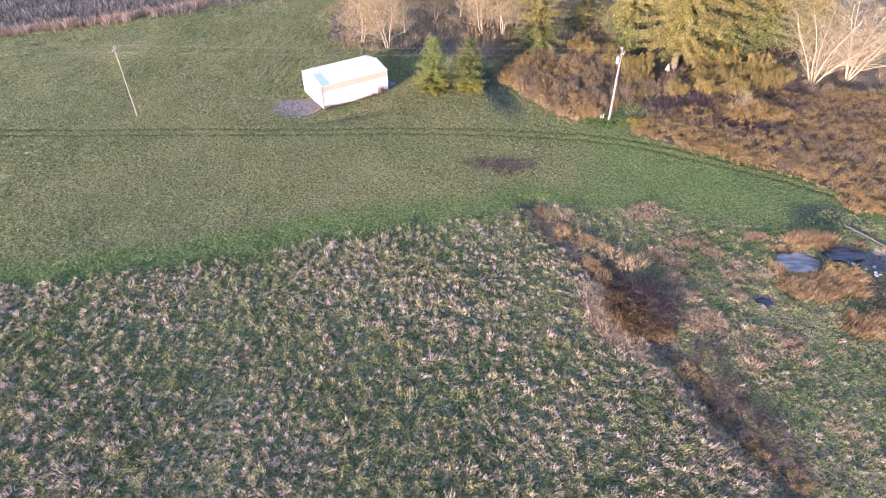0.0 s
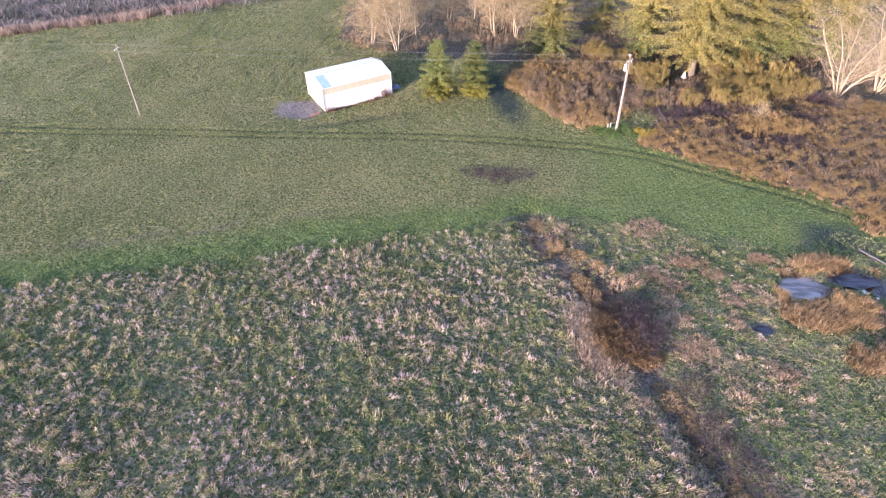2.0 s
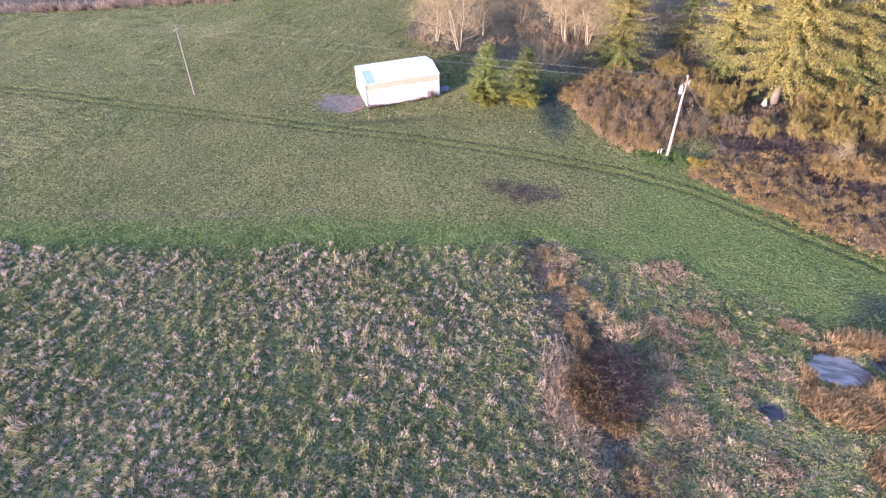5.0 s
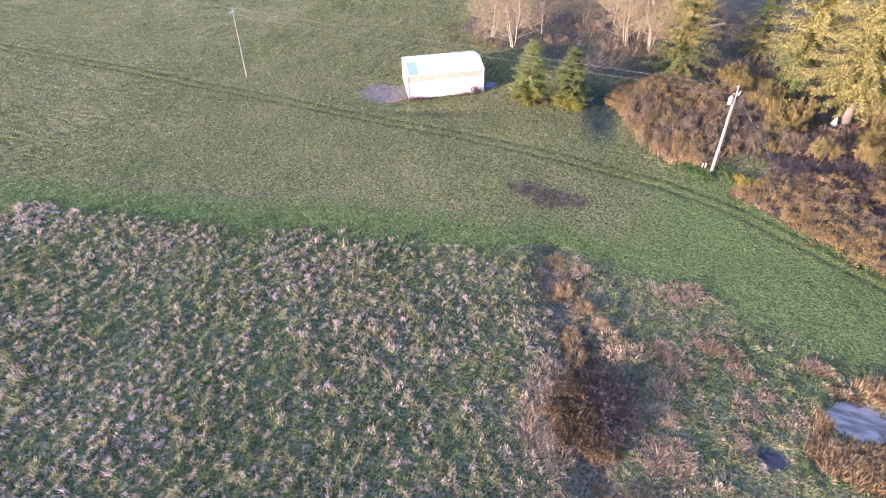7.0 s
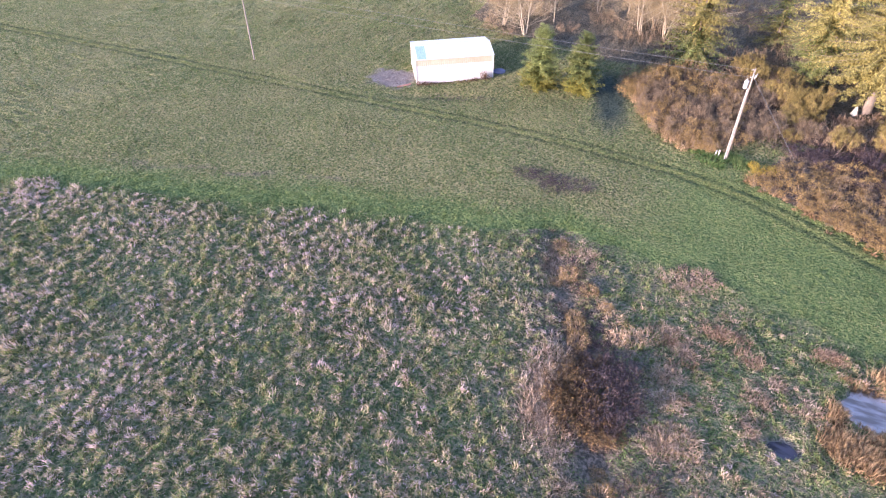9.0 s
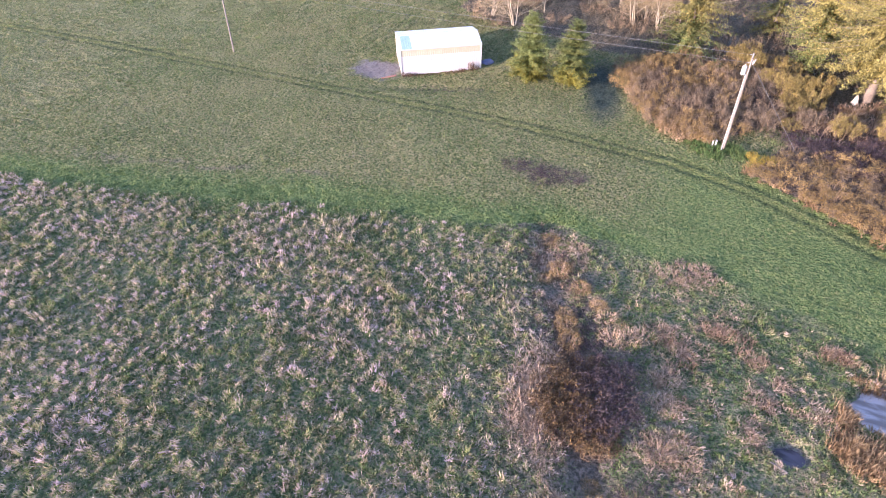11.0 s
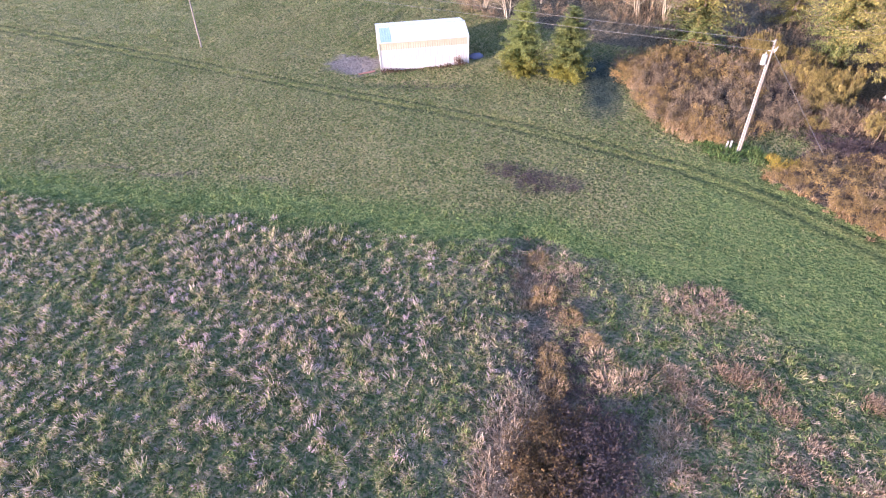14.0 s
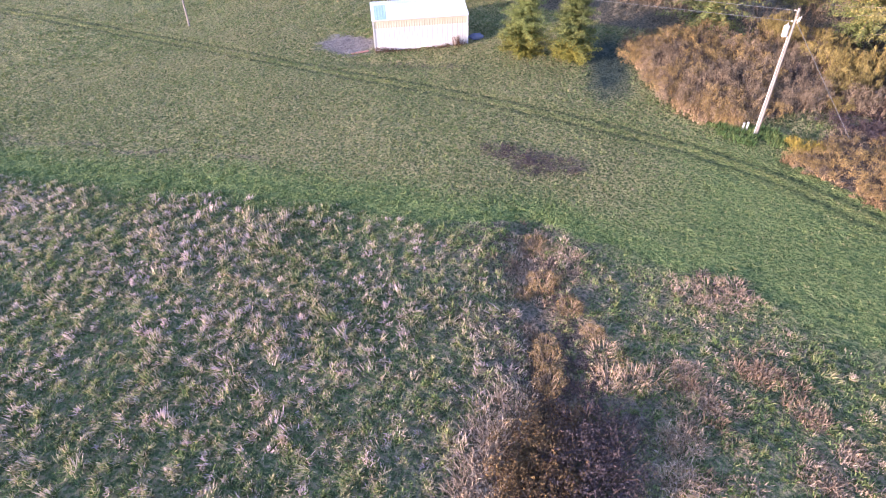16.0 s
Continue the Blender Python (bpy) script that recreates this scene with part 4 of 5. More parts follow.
plant(TANGLES, "bramble_clump", "low tangle of bleached arching bramble canes", "bramble clumps by the ditch", [(23.0, 58.8, 0.7, 0.8), (24.0, 57.6, 0.8, 0.8), (25.0, 55.4, 0.9, 0.9), (26.2, 56.0, 1.0, 0.9), (27.3, 56.7, 0.9, 0.8), (28.9, 58.1, 0.7, 0.7), (30.3, 56.3, 0.7, 0.6), (28.8, 55.0, 0.6, 0.6), (29.6, 53.2, 0.9, 0.6), (29.9, 50.6, 0.9, 0.6), (30.4, 46.4, 0.9, 0.6), (31.9, 47.0, 0.9, 0.6), (33.2, 59.8, 0.8, 0.6), (35.4, 58.0, 0.7, 0.6), (41.6, 61.1, 0.8, 0.6), (36.0, 50.8, 0.6, 0.6), (36.4, 54.1, 0.6, 0.5), (38.1, 43.5, 0.9, 0.6), (33.6, 40.9, 1.0, 0.6), (38.5, 34.9, 0.8, 0.5), (40.1, 33.4, 0.8, 0.5), (32.2, 54.2, 0.6, 0.5), (16.4, 67.0, 0.8, 0.6), (17.6, 65.4, 0.6, 0.6), (19.2, 65.6, 0.7, 0.5), (20.0, 63.0, 0.6, 0.5), (17.2, 63.0, 0.6, 0.6), (21.0, 58.6, 0.5, 0.6), (27.8, 65.6, 0.9, 0.5), (29.2, 66.4, 1.0, 0.5), (30.6, 67.2, 0.9, 0.5), (29.8, 65.0, 0.8, 0.5), (31.0, 65.8, 0.8, 0.4)] + [(x, y, rs.uniform(0.35, 0.6), rs.uniform(0.4, 0.6)) for x, y, _ in along(91, [(30, 50), (31, 43), (33.5, 36)], 12, 1.6, (1, 1))], 14)
plant(GOLDS[:1] + BRAMBLES[1:2] + BROOMS[:2], "tawny_bush", "tawny half-bare bush beside the old spruce", "tawny bushes under the trees", [(x, y, rs.uniform(0.8, 1.4), rs.uniform(0.7, 1.1)) for x, y in spaced(41, [(34.5, 99), (46, 99.5), (44.5, 106), (40, 116), (34, 123), (27, 121), (29, 116.5), (34, 114)], 2.2) if not sunlit(x, y)], 24)
plant(BROOMS, "broom_bush", "olive-gold broom bush under the trees", "broom under the trees", [(x, y, rs.uniform(0.9, 1.5), rs.uniform(0.7, 1.3)) for x, y in spaced(4, [(47, 99.5), (55, 99.5), (63, 102), (64, 112), (52, 116), (48, 114)], 2.1) if not sunlit(x, y) and math.hypot(x - 45.8, y - 111.5) > 2.6 and abs(x - 45.6 + (112.6 - y) * 0.31) > 2.4 - 0.06 * (112.6 - y)], 4)
# dusky leaf colour stands in for the shadow band between broom and thicket
plant(DUSKS, "dusky_bramble", "dusky purple-brown bramble, shade put into its colour", "shaded brambles", [(x, y, rs.uniform(0.8, 1.2), rs.uniform(0.8, 1.1)) for x, y, _ in along(61, [(36, 96.5), (44, 97.8), (52, 97.0), (60, 96)], 14, 0.8, (1, 1))] + [(62.5, 104, 1.2, 1.1), (64, 101, 1.1, 1.0), (66, 103, 1.0, 1.0), (60.5, 107, 1.2, 1.2)], 25)
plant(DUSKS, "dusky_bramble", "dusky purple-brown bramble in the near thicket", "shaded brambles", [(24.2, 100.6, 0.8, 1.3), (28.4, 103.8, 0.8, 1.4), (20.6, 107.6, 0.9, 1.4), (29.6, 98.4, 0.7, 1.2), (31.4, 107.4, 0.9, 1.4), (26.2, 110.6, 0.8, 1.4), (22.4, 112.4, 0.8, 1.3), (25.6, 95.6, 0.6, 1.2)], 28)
plant(BROOMS, "broom_bush", "olive-gold broom bush under the trees", "broom under the trees", [(38.0, 107.0, 1.2, 0.9), (39.4, 109.4, 1.2, 1.0), (36.2, 110.2, 1.3, 1.0), (40.2, 112.0, 1.2, 1.1), (36.8, 104.4, 1.1, 0.8), (34.0, 112.6, 1.2, 1.0), (31.2, 117.6, 1.2, 1.0), (28.6, 120.2, 1.2, 0.9)], 29)
plant(TWIGGY, "thorn_scrub", "bare twiggy scrub in the wood's undergrowth", "scrub in the wood", [(-12.0, 121.4, 1.0, 1.2), (-5.4, 122.6, 0.9, 1.1), (-2.4, 127.6, 1.1, 1.2), (8.6, 128.4, 1.2, 1.4), (12.4, 127.6, 1.1, 1.3), (16.4, 126.4, 1.1, 1.3), (2.6, 134.6, 1.3, 1.5), (-15.6, 123.0, 1.0, 1.1)], 30)
plant(GOLDS, "tawny_bush", "tawny half-bare bush beside the old spruce", "tawny bushes under the trees", [(43.4, 108.2, 0.7, 0.5), (42.2, 106.0, 0.8, 0.5), (45.0, 107.4, 0.8, 0.5), (46.6, 109.0, 0.7, 0.5), (44.0, 104.4, 0.8, 0.5), (41.0, 103.6, 0.8, 0.5), (48.0, 110.4, 0.8, 0.6)], 31)
plant([GOLD], "golden_bush", "small golden-leaved bush at the thicket edge", "golden bushes", [(33.6, 88.8, 1.1, 1.0), (35.0, 89.6, 0.9, 1.0), (33.0, 90.4, 0.8, 0.9)], 5)
plant(TWIGGY, "thorn_scrub", "bare twiggy scrub in the wood's undergrowth", "scrub in the wood", [(x, y, rs.uniform(1.0, 1.9), rs.uniform(0.9, 1.5)) for x, y in spaced(6, WOOD, 4.6) if y < 158 and x < 88 and not (34 < x < 64 and y < 116) and not (10 < x < 34 and 112 < y < 140 and abs(x - 14 - (y - 112) * 0.55) < 4) and not (-8 < x < 14 and 116 < y < 134)], 6)
plant(DUSKS, "dead_shrub", "low dead purple brushwood in the meadow", "brushwood in the meadow", [(28.8, 66.6, 0.8, 0.3), (30.4, 66.4, 0.7, 0.3), (31.0, 67.4, 0.5, 0.3)], 7)
plant(DUSKS, "low_bramble", "low dark bramble patch in the field", "low brambles in the field", [(8.0, 77.6, 0.8, 0.35), (10.2, 77.9, 0.9, 0.4), (12.6, 77.2, 1.0, 0.4), (15.0, 77.5, 0.9, 0.38), (12.0, 75.9, 0.8, 0.3)], 8)
plant(GOLDS + BRAMBLES[:1], "russet_bush", "russet half-bare bush standing out of the thicket", "russet bushes of the thicket", [(50.0, 91.0, 1.2, 1.1), (52.5, 91.6, 1.3, 1.0), (55.2, 91.4, 1.3, 1.1), (57.6, 92.4, 1.2, 1.0), (53.8, 94.0, 1.3, 1.3), (51.0, 94.2, 1.0, 1.0)], 26)
# fills the shade strips with low brambles coloured dark in place of shadow
plant(DUSKS, "dusky_bramble", "dusky purple-brown bramble, shade put into its colour", "shaded brambles", [(42.5, 92.5, 1.1, 0.9), (45.5, 91.0, 1.2, 0.9), (48.0, 89.4, 1.1, 0.8), (51.0, 87.6, 1.2, 0.8), (54.0, 87.4, 1.2, 0.8), (57.2, 87.8, 1.2, 0.8), (39.0, 95.0, 1.1, 0.9), (59.5, 97.5, 1.2, 0.9), (64.0, 98.5, 1.2, 0.9)] + [(x, y, rs.uniform(0.8, 1.1), rs.uniform(0.5, 0.7)) for h in SHADE_BANDS for x, y in spaced(43, h, 1.7)], 27)


# ---- trees ----
def limb(V, F, a, b, ra, rb, sides):
    """A tapered rod between two places, appended to lists."""
    d = b - a
    ln = math.sqrt(d @ d)
    if ln < 1e-6:
        return
    d = d / ln
    s = np.cross(d, (0.31, 0.17, 0.93))
    s /= math.sqrt(s @ s) + 1e-9
    t = np.cross(d, s)
    n = len(V)
    for p, r in ((a, ra), (b, rb)):
        for k in range(sides):
            w = 2 * math.pi * k / sides
            V.append(p + r * (math.cos(w) * s + math.sin(w) * t))
    for k in range(sides):
        m = (k + 1) % sides
        F.append((n + k, n + m, n + sides + m))
        F.append((n + k, n + sides + m, n + sides + k))


def bare_tree_meshes(seed, tall, spread, stems, twigs, slant=(0.10, 0.28), girth=0.011, forks=3, bark=None):
    """Trunks, limbs and a haze of fine twigs of a leafless tree."""
    rng = np.random.default_rng(seed)
    V, F, tips = [], [], []

    def grow(p, d, ln, r, level):
        steps_n = (6, 4, 3, 2)[level]
        for k in range(steps_n):
            d = d + rng.normal(0, 0.09 + 0.05 * level, 3) + np.array((0, 0, 0.04))
            d /= math.sqrt(d @ d)
            q = p + d * ln / steps_n
            r2 = r * (0.82 if level < 2 else 0.7)
            limb(V, F, p, q, r, r2, 7 if level == 0 else 4 if level == 1 else 3)
            if level < 3:
                for _ in range(forks if level == 0 else 2 if level == 1 else 1):
                    w = rng.uniform(0, 2 * math.pi)
                    side = np.array((math.cos(w), math.sin(w), rng.uniform(-0.15, 0.5)))
                    e = d * rng.uniform(0.25, 0.6) + side * spread
                    grow(q, e / math.sqrt(e @ e), ln * (0.66 - 0.08 * k if level == 0 else 0.5) * rng.uniform(0.7, 1.15), r2 * rng.uniform(0.3, 0.5), level + 1)
            if level >= 1:
                tips.append((q, d, ln))
            p, r = q, r2
        tips.append((p, d, ln))

    for i in range(stems):
        w = 2 * math.pi * i / max(stems, 1) + rng.uniform(0, 1)
        lean = 0.0 if stems == 1 else rng.uniform(*slant)
        d = np.array((lean * math.cos(w), lean * math.sin(w), 1.0))
        grow(np.array((0.25 * (stems > 1) * math.cos(w), 0.25 * (stems > 1) * math.sin(w), -0.2)), d / math.sqrt(d @ d), tall * rng.uniform(0.85, 1.05), tall * girth, 0)
    wood_mesh = mesh_of("branchwork", np.array(V), F, bark or M_PALE_BARK, smooth=True)
    pick = rng.integers(0, len(tips), twigs)
    at = np.array([tips[i][0] for i in pick]) - np.array([tips[i][1] * tips[i][2] * 0.25 for i in pick]) * rng.uniform(0, 1, (twigs, 1))
    d = np.array([tips[i][1] for i in pick]) + rng.normal(0, 0.55, (twigs, 3))
    d /= np.linalg.norm(d, axis=1)[:, None]
    ln = rng.uniform(0.4, 1.3, twigs) * tall / 13
    s = np.cross(d, rng.normal(0, 1, (twigs, 3)))
    s *= (0.013 / np.linalg.norm(s, axis=1))[:, None]
    TV = np.stack((at - s, at + s, at + d * ln[:, None]), 1).reshape(-1, 3)
    return wood_mesh, mesh_of("twig_haze", TV, np.arange(twigs * 3).reshape(-1, 3), M_TWIG)


def bare_tree(meshes, label, x, y, turn, size, group="bare trees of the wood"):
    ob = tagged(empty("bare_tree", (x, y, ground_at(x, y)), turn), label, "tree", group)
    ob.scale = (size, size, size)
    under(new("branchwork", meshes[0]), ob)
    under(new("twig_haze", meshes[1]), ob)
    return ob


def spruce_meshes(seed, tall, radius, levels, start, needle, low=None, droop=0.25, dense=1.0, bark=None, trunk_r=None, shape=0.8, ruffle=0.22):
    """Trunk, and a crown of whorled boughs with sprays of needles."""
    rng = np.random.default_rng(seed)
    V, F = [], []
    r0 = trunk_r or tall * 0.017
    k = np.linspace(0, 1, 9)
    wob = np.cumsum(rng.normal(0, 0.012 * tall / 9, (9, 2)), 0)
    spine = np.stack((wob[:, 0], wob[:, 1], k * tall - 0.2), 1)
    for i in range(8):
        limb(V, F, spine[i], spine[i + 1], r0 * (1.25 if i == 0 else 1 - k[i] * 0.95), r0 * (1 - k[i + 1] * 0.95), 9)
    SV, SF, LV, LF, BV, BF = [], [], [], [], [], []
    for lv in range(levels):
        u = (lv + rng.uniform(0, 0.8)) / levels
        z = start + (tall - start) * u
        reach = radius * ((1 - u) ** shape * 0.97 + 0.03) * (1 if u > 0.06 else 0.75)
        centre = np.array((np.interp(z, spine[:, 2], spine[:, 0]), np.interp(z, spine[:, 2], spine[:, 1]), z))
        for b in range(int(rng.integers(5, 8))):
            w = rng.uniform(0, 2 * math.pi)
            ln = reach * rng.uniform(0.6, 1.15)
            if ln < 0.12:
                continue
            out = np.array((math.cos(w), math.sin(w), 0.0))
            side = np.array((-math.sin(w), math.cos(w), 0.0))
            rise = 0.35 * u - droop * (1 - u) + rng.normal(0, 0.06)
            tip = centre + out * ln + np.array((0, 0, ln * rise))
            limb(BV, BF, centre, tip, 0.010 * ln + 0.008, 0.004, 3)
            sprays = max(5, int(ln * 19 * dense))
            for s in range(sprays):
                q = (s + rng.uniform(0.2, 1)) / sprays
                p = centre + (tip - centre) * q + np.array((0, 0, -droop * ln * 0.25 * q * q)) + rng.normal(0, 0.02 + min(0.03 * ln, 0.17), 3)
                sl = (0.20 + 0.16 * (1 - q) * min(ln, 3.2) + 0.02 * ln) * rng.uniform(0.4, 0.95)
                for sign in (-1, 1):
                    e = out * rng.uniform(0.35, 0.8) + side * sign * rng.uniform(0.5, 1.0) + np.array((0, 0, rng.normal(-0.12 - droop * 0.8, ruffle)))
                    e = e / math.sqrt(e @ e) * sl
                    f = np.cross(e, (0, 0, 1.0) + rng.normal(0, 0.4, 3))
                    f *= sl * 0.15 / (math.sqrt(f @ f) + 1e-9)
                    g = (e + f * rng.uniform(-4, 4) + np.array((0, 0, rng.normal(0, 0.3) * sl))) * rng.uniform(0.5, 0.9)
                    h = p + e * rng.uniform(0.1, 0.5)
                    tv, tf = (LV, LF) if low and z < start + (tall - start) * 0.24 * rng.uniform(0.3, 1.5) else (SV, SF)
                    n = len(tv)
                    tv += [p + f, p + e, p - f, h + f, h + g, h - f]
                    tf += [(n, n + 1, n + 2), (n + 3, n + 4, n + 5)]
    got = [("trunk", mesh_of("trunk", np.array(V), F, bark or M_BARK, smooth=True)), ("bough_frame", mesh_of("bough_frame", np.array(BV), BF, M_BARK)), ("crown", mesh_of("crown", np.array(SV), SF, needle))]
    if low:
        got.append(("lower_crown", mesh_of("lower_crown", np.array(LV), LF, low)))
    return got


def spruce(meshes, label, x, y, turn, size, group=""):
    ob = tagged(empty("spruce", (x, y, ground_at(x, y)), turn), label, "tree", group)
    ob.scale = (size, size, size)
    for name, me in meshes:
        under(tagged(new(name, me), kind="" if name == "trunk" else "stuff"), ob)
    return ob


spruce(spruce_meshes(1, 9.7, 3.8, 44, 0.2, M_NEEDLE, M_NEEDLE_LOW, 0.0, 1.9, shape=0.55, ruffle=0.34), "young green spruce, its lowest boughs yellowed", 1.2, 102.3, 20, 1.0, "young spruces by the shed")
spruce(spruce_meshes(2, 9.3, 3.5, 44, 0.2, M_NEEDLE, M_NEEDLE_LOW, 0.0, 2.0, shape=0.5, ruffle=0.34), "young spruce with a yellow-green skirt of boughs", 7.4, 102.9, 80, 1.0, "young spruces by the shed")
BIG = [spruce_meshes(5, 27, 9.5, 44, 4.3, M_MOSSY, None, 0.24, 1.25, M_BARK, 0.58, 0.5, 0.6), spruce_meshes(6, 26, 8.0, 40, 1.5, M_MOSSY, M_NEEDLE, 0.2, 0.75, shape=0.6, ruffle=0.5)]
spruce(BIG[0], "old spruce hung with pale moss, its trunk bare at the foot", 46.0, 112.6, 10, 1.0)
GREENS = spruce_meshes(7, 24, 6.5, 36, 0.8, M_NEEDLE, M_MOSSY, 0.2, 0.45)
spruce(spruce_meshes(8, 18, 6.8, 30, 0.8, M_MOSSY, M_NEEDLE, 0.14, 1.0, shape=0.5, ruffle=0.3), "yellow-green spruce rising from the thicket", 21.2, 121.0, 0, 1.0)
for x, y, turn, size, big in ((56, 118, 40, 1.0, 1), (65, 121, 120, 1.0, 1), (39, 122, 200, 0.95, 1), (74, 122, 10, 1.0, 1), (50, 128, 77, 1.05, 0), (62, 132, 300, 1.0, 2), (33, 135, 20, 1.0, 2), (44, 142, 10, 1.1, 2)):
    spruce((BIG + [GREENS])[big], "tall mossy spruce of the wood", x, y, turn, size, "spruces of the wood")
BARES = [bare_tree_meshes(11, 11, 0.9, 3, 14000, girth=0.013), bare_tree_meshes(12, 12, 0.95, 1, 9000, forks=4, girth=0.014), bare_tree_meshes(14, 11, 1.0, 3, 14000, forks=2, girth=0.013)]
bare_tree(BARES[0], "bare alder with pale stems and tan twigs", -8.8, 122.2, 0, 1.0)
for x, y, turn, size, kind in ((-14.5, 126, 200, 0.95, 2), (-6.0, 131, 60, 0.8, 1), (0.5, 139, 140, 0.9, 0), (10.6, 131.0, 10, 1.05, 2), (15.0, 130.5, 250, 1.1, 0), (12.0, 135, 90, 1.05, 0), (6, 141, 33, 1.0, 1), (-9, 139, 170, 1.0, 2), (18, 134, 300, 1.0, 1)):
    bare_tree(BARES[kind], "bare alder with a haze of tan twigs", x, y, turn, size)
WIDE = bare_tree_meshes(15, 13, 0.8, 5, 4500, (0.15, 0.6), 0.013, 3, M_WHITE_BARK)
bare_tree(WIDE, "bare white-limbed tree spreading wide over the brush", 68.5, 105.5, 100, 1.05)
bare_tree(BARES[1], "bleached dead sapling among the brambles", 51.2, 93.4, 40, 0.27, "dead saplings")
bare_tree(WIDE, "bare white-limbed tree at the wood's edge", 76, 108, 10, 1.1)


# ---- shed ----
def ribbed(w, h, pitch=0.33, proud=0.035, thick=0.02):
    """A profiled sheet in the x-z plane, w wide and h high, its ribs along z, its face towards -y."""
    bm = bmesh.new()
    prof = []
    n = max(1, round(w / pitch))
    p = w / n
    for i in range(n):
        x = i * p
        prof += [(x, 0), (x + p * 0.62, 0), (x + p * 0.70, -proud), (x + p * 0.92, -proud)]
    prof.append((w, 0))
    rows = [[bm.verts.new((x, y + dy, z)) for x, y in prof] for z, dy in ((0, 0), (h, 0), (h, thick), (0, thick))]
    for a, b in zip(rows, rows[1:] + rows[:1]):
        for i in range(len(prof) - 1):
            bm.faces.new((a[i], a[i + 1], b[i + 1], b[i]))
    for i in (0, -1):
        bm.faces.new([r[i] for r in (rows if i else rows[::-1])])
    return bm


def slab(bm, m):
    bmesh.ops.transform(bm, matrix=m, verts=bm.verts)
    return bm


SL, SW, SH, SR = 12.35, 7.75, 4.0, 0.75
shed = tagged(empty("shed", (-17.08, 95.7, -0.42), math.degrees(0.605)), "white ribbed-metal farm shed with a low gable roof", "shed")
BAND = 1.05
part("wall", ribbed(SL, SH - BAND, proud=0.014), M_SHED, shed)
part("daylight_panel", slab(ribbed(SL, BAND - 0.02, proud=0.014), Matrix.Translation((0, -0.012, SH - BAND))), M_CLEAR, shed, "yellowed translucent strip below the eave")
part("wall", slab(ribbed(SL, SH), Matrix.Translation((SL, SW, 0)) @ Matrix.Rotation(math.pi, 4, "Z")), M_SHED, shed)
for x, sign in ((0, -1), (SL, 1)):
    m = Matrix.Translation((x, SW if sign < 0 else 0, 0)) @ Matrix.Rotation(-math.pi / 2 if sign < 0 else math.pi / 2, 4, "Z")
    wall = part("end_wall", slab(ribbed(SW, SH, proud=0.014), m), M_SHED, shed)
    bm = bmesh.new()
    for dx in (0.0, -0.04 * sign):
        bmesh.ops.contextual_create(bm, geom=[bm.verts.new((x + dx, *v)) for v in ((0, SH), (SW, SH), (SW / 2, SH + SR))])
    part("gable", bm, M_SHED, shed)
slope = math.atan2(SR, SW / 2)
run = math.hypot(SR, SW / 2) + 0.18
for far in (0, 1):
    place = Matrix.Translation((SL / 2, SW / 2, SH + SR + 0.05)) @ Matrix.Rotation(math.pi * far, 4, "Z") @ Matrix.Rotation(slope, 4, "X") @ Matrix.Translation((-SL / 2 - 0.15, -run, 0)) @ Matrix.Rotation(-math.pi / 2, 4, "X")
    roof = part("roof_slope", slab(ribbed(SL + 0.3, run, proud=0.014), place), M_ROOF, shed)
    if not far:
        for k in range(4):
            part("skylight_sheet", slab(ribbed(0.366, run - 0.35, 0.366, 0.014), place @ Matrix.Translation((0.42 + 0.37 * k, -0.020, 0.08))), M_BLUE, roof, "pale blue translucent roof sheet")
bm = bmesh.new()
for s in (-1, 1):
    box(bm, -0.18, SL + 0.18, -0.22, 0, -0.01, 0.01, Matrix.Translation((0, SW / 2, SH + SR + 0.115)) @ Matrix.Rotation(0 if s < 0 else math.pi, 4, "Z") @ Matrix.Translation((0 if s < 0 else -SL, 0, 0)) @ Matrix.Rotation(slope, 4, "X"))
part("ridge_cap", bm, M_TRIM, shed)
for x, y in ((0, 0), (SL, 0), (SL, SW), (0, SW)):
    part("corner_trim", box(bmesh.new(), x - 0.08, x + 0.08, y - 0.08, y + 0.08, 0, SH + 0.02), M_WHITE if x == 0 else M_TRIM, shed)
part("gutter", box(bmesh.new(), -0.1, SL + 0.1, -0.20, -0.07, SH - 0.10, SH - 0.01, bevel=0.02), M_WHITE, shed)

c6, s6 = math.cos(0.605), math.sin(0.605)


def by_shed(u, v):
    """A place beside the shed, u along its long wall, v away from it."""
    return -17.08 + u * c6 + v * s6, 95.7 + u * s6 - v * c6


VINE = [bush_mesh("vine", 180 + i, 0.8, 0.9, 60, 420, 0.06, M_CANE_DARK, M_LEAF_DARK, 0.5, 0.2) for i in range(2)]
plant(VINE, "wall_weed", "dead weeds and vines against the shed wall", "weeds along the shed", [(*by_shed(u, 0.55), s, t) for u, s, t in ((0.4, 0.7, 1.0), (1.2, 0.7, 0.9), (2.0, 0.7, 0.7), (3.0, 0.7, 0.6), (4.3, 0.7, 0.4), (5.6, 0.6, 0.4), (7.0, 0.7, 0.45), (8.2, 0.8, 0.5), (9.3, 0.8, 0.7), (10.7, 0.7, 2.3), (11.4, 0.8, 1.0))], 9)
board = tagged(empty("board", (-18.6, 94.2, ground_at(-18.6, 94.2) + 0.02), 52), "red-painted board lying on the grass", "board")
part("plank", box(bmesh.new(), -1.2, 1.2, -0.27, -0.01, 0, 0.06, bevel=0.01), M_RUST, board)
part("plank", box(bmesh.new(), -1.1, 1.3, 0.01, 0.27, 0, 0.06, bevel=0.01), M_RUST, board)


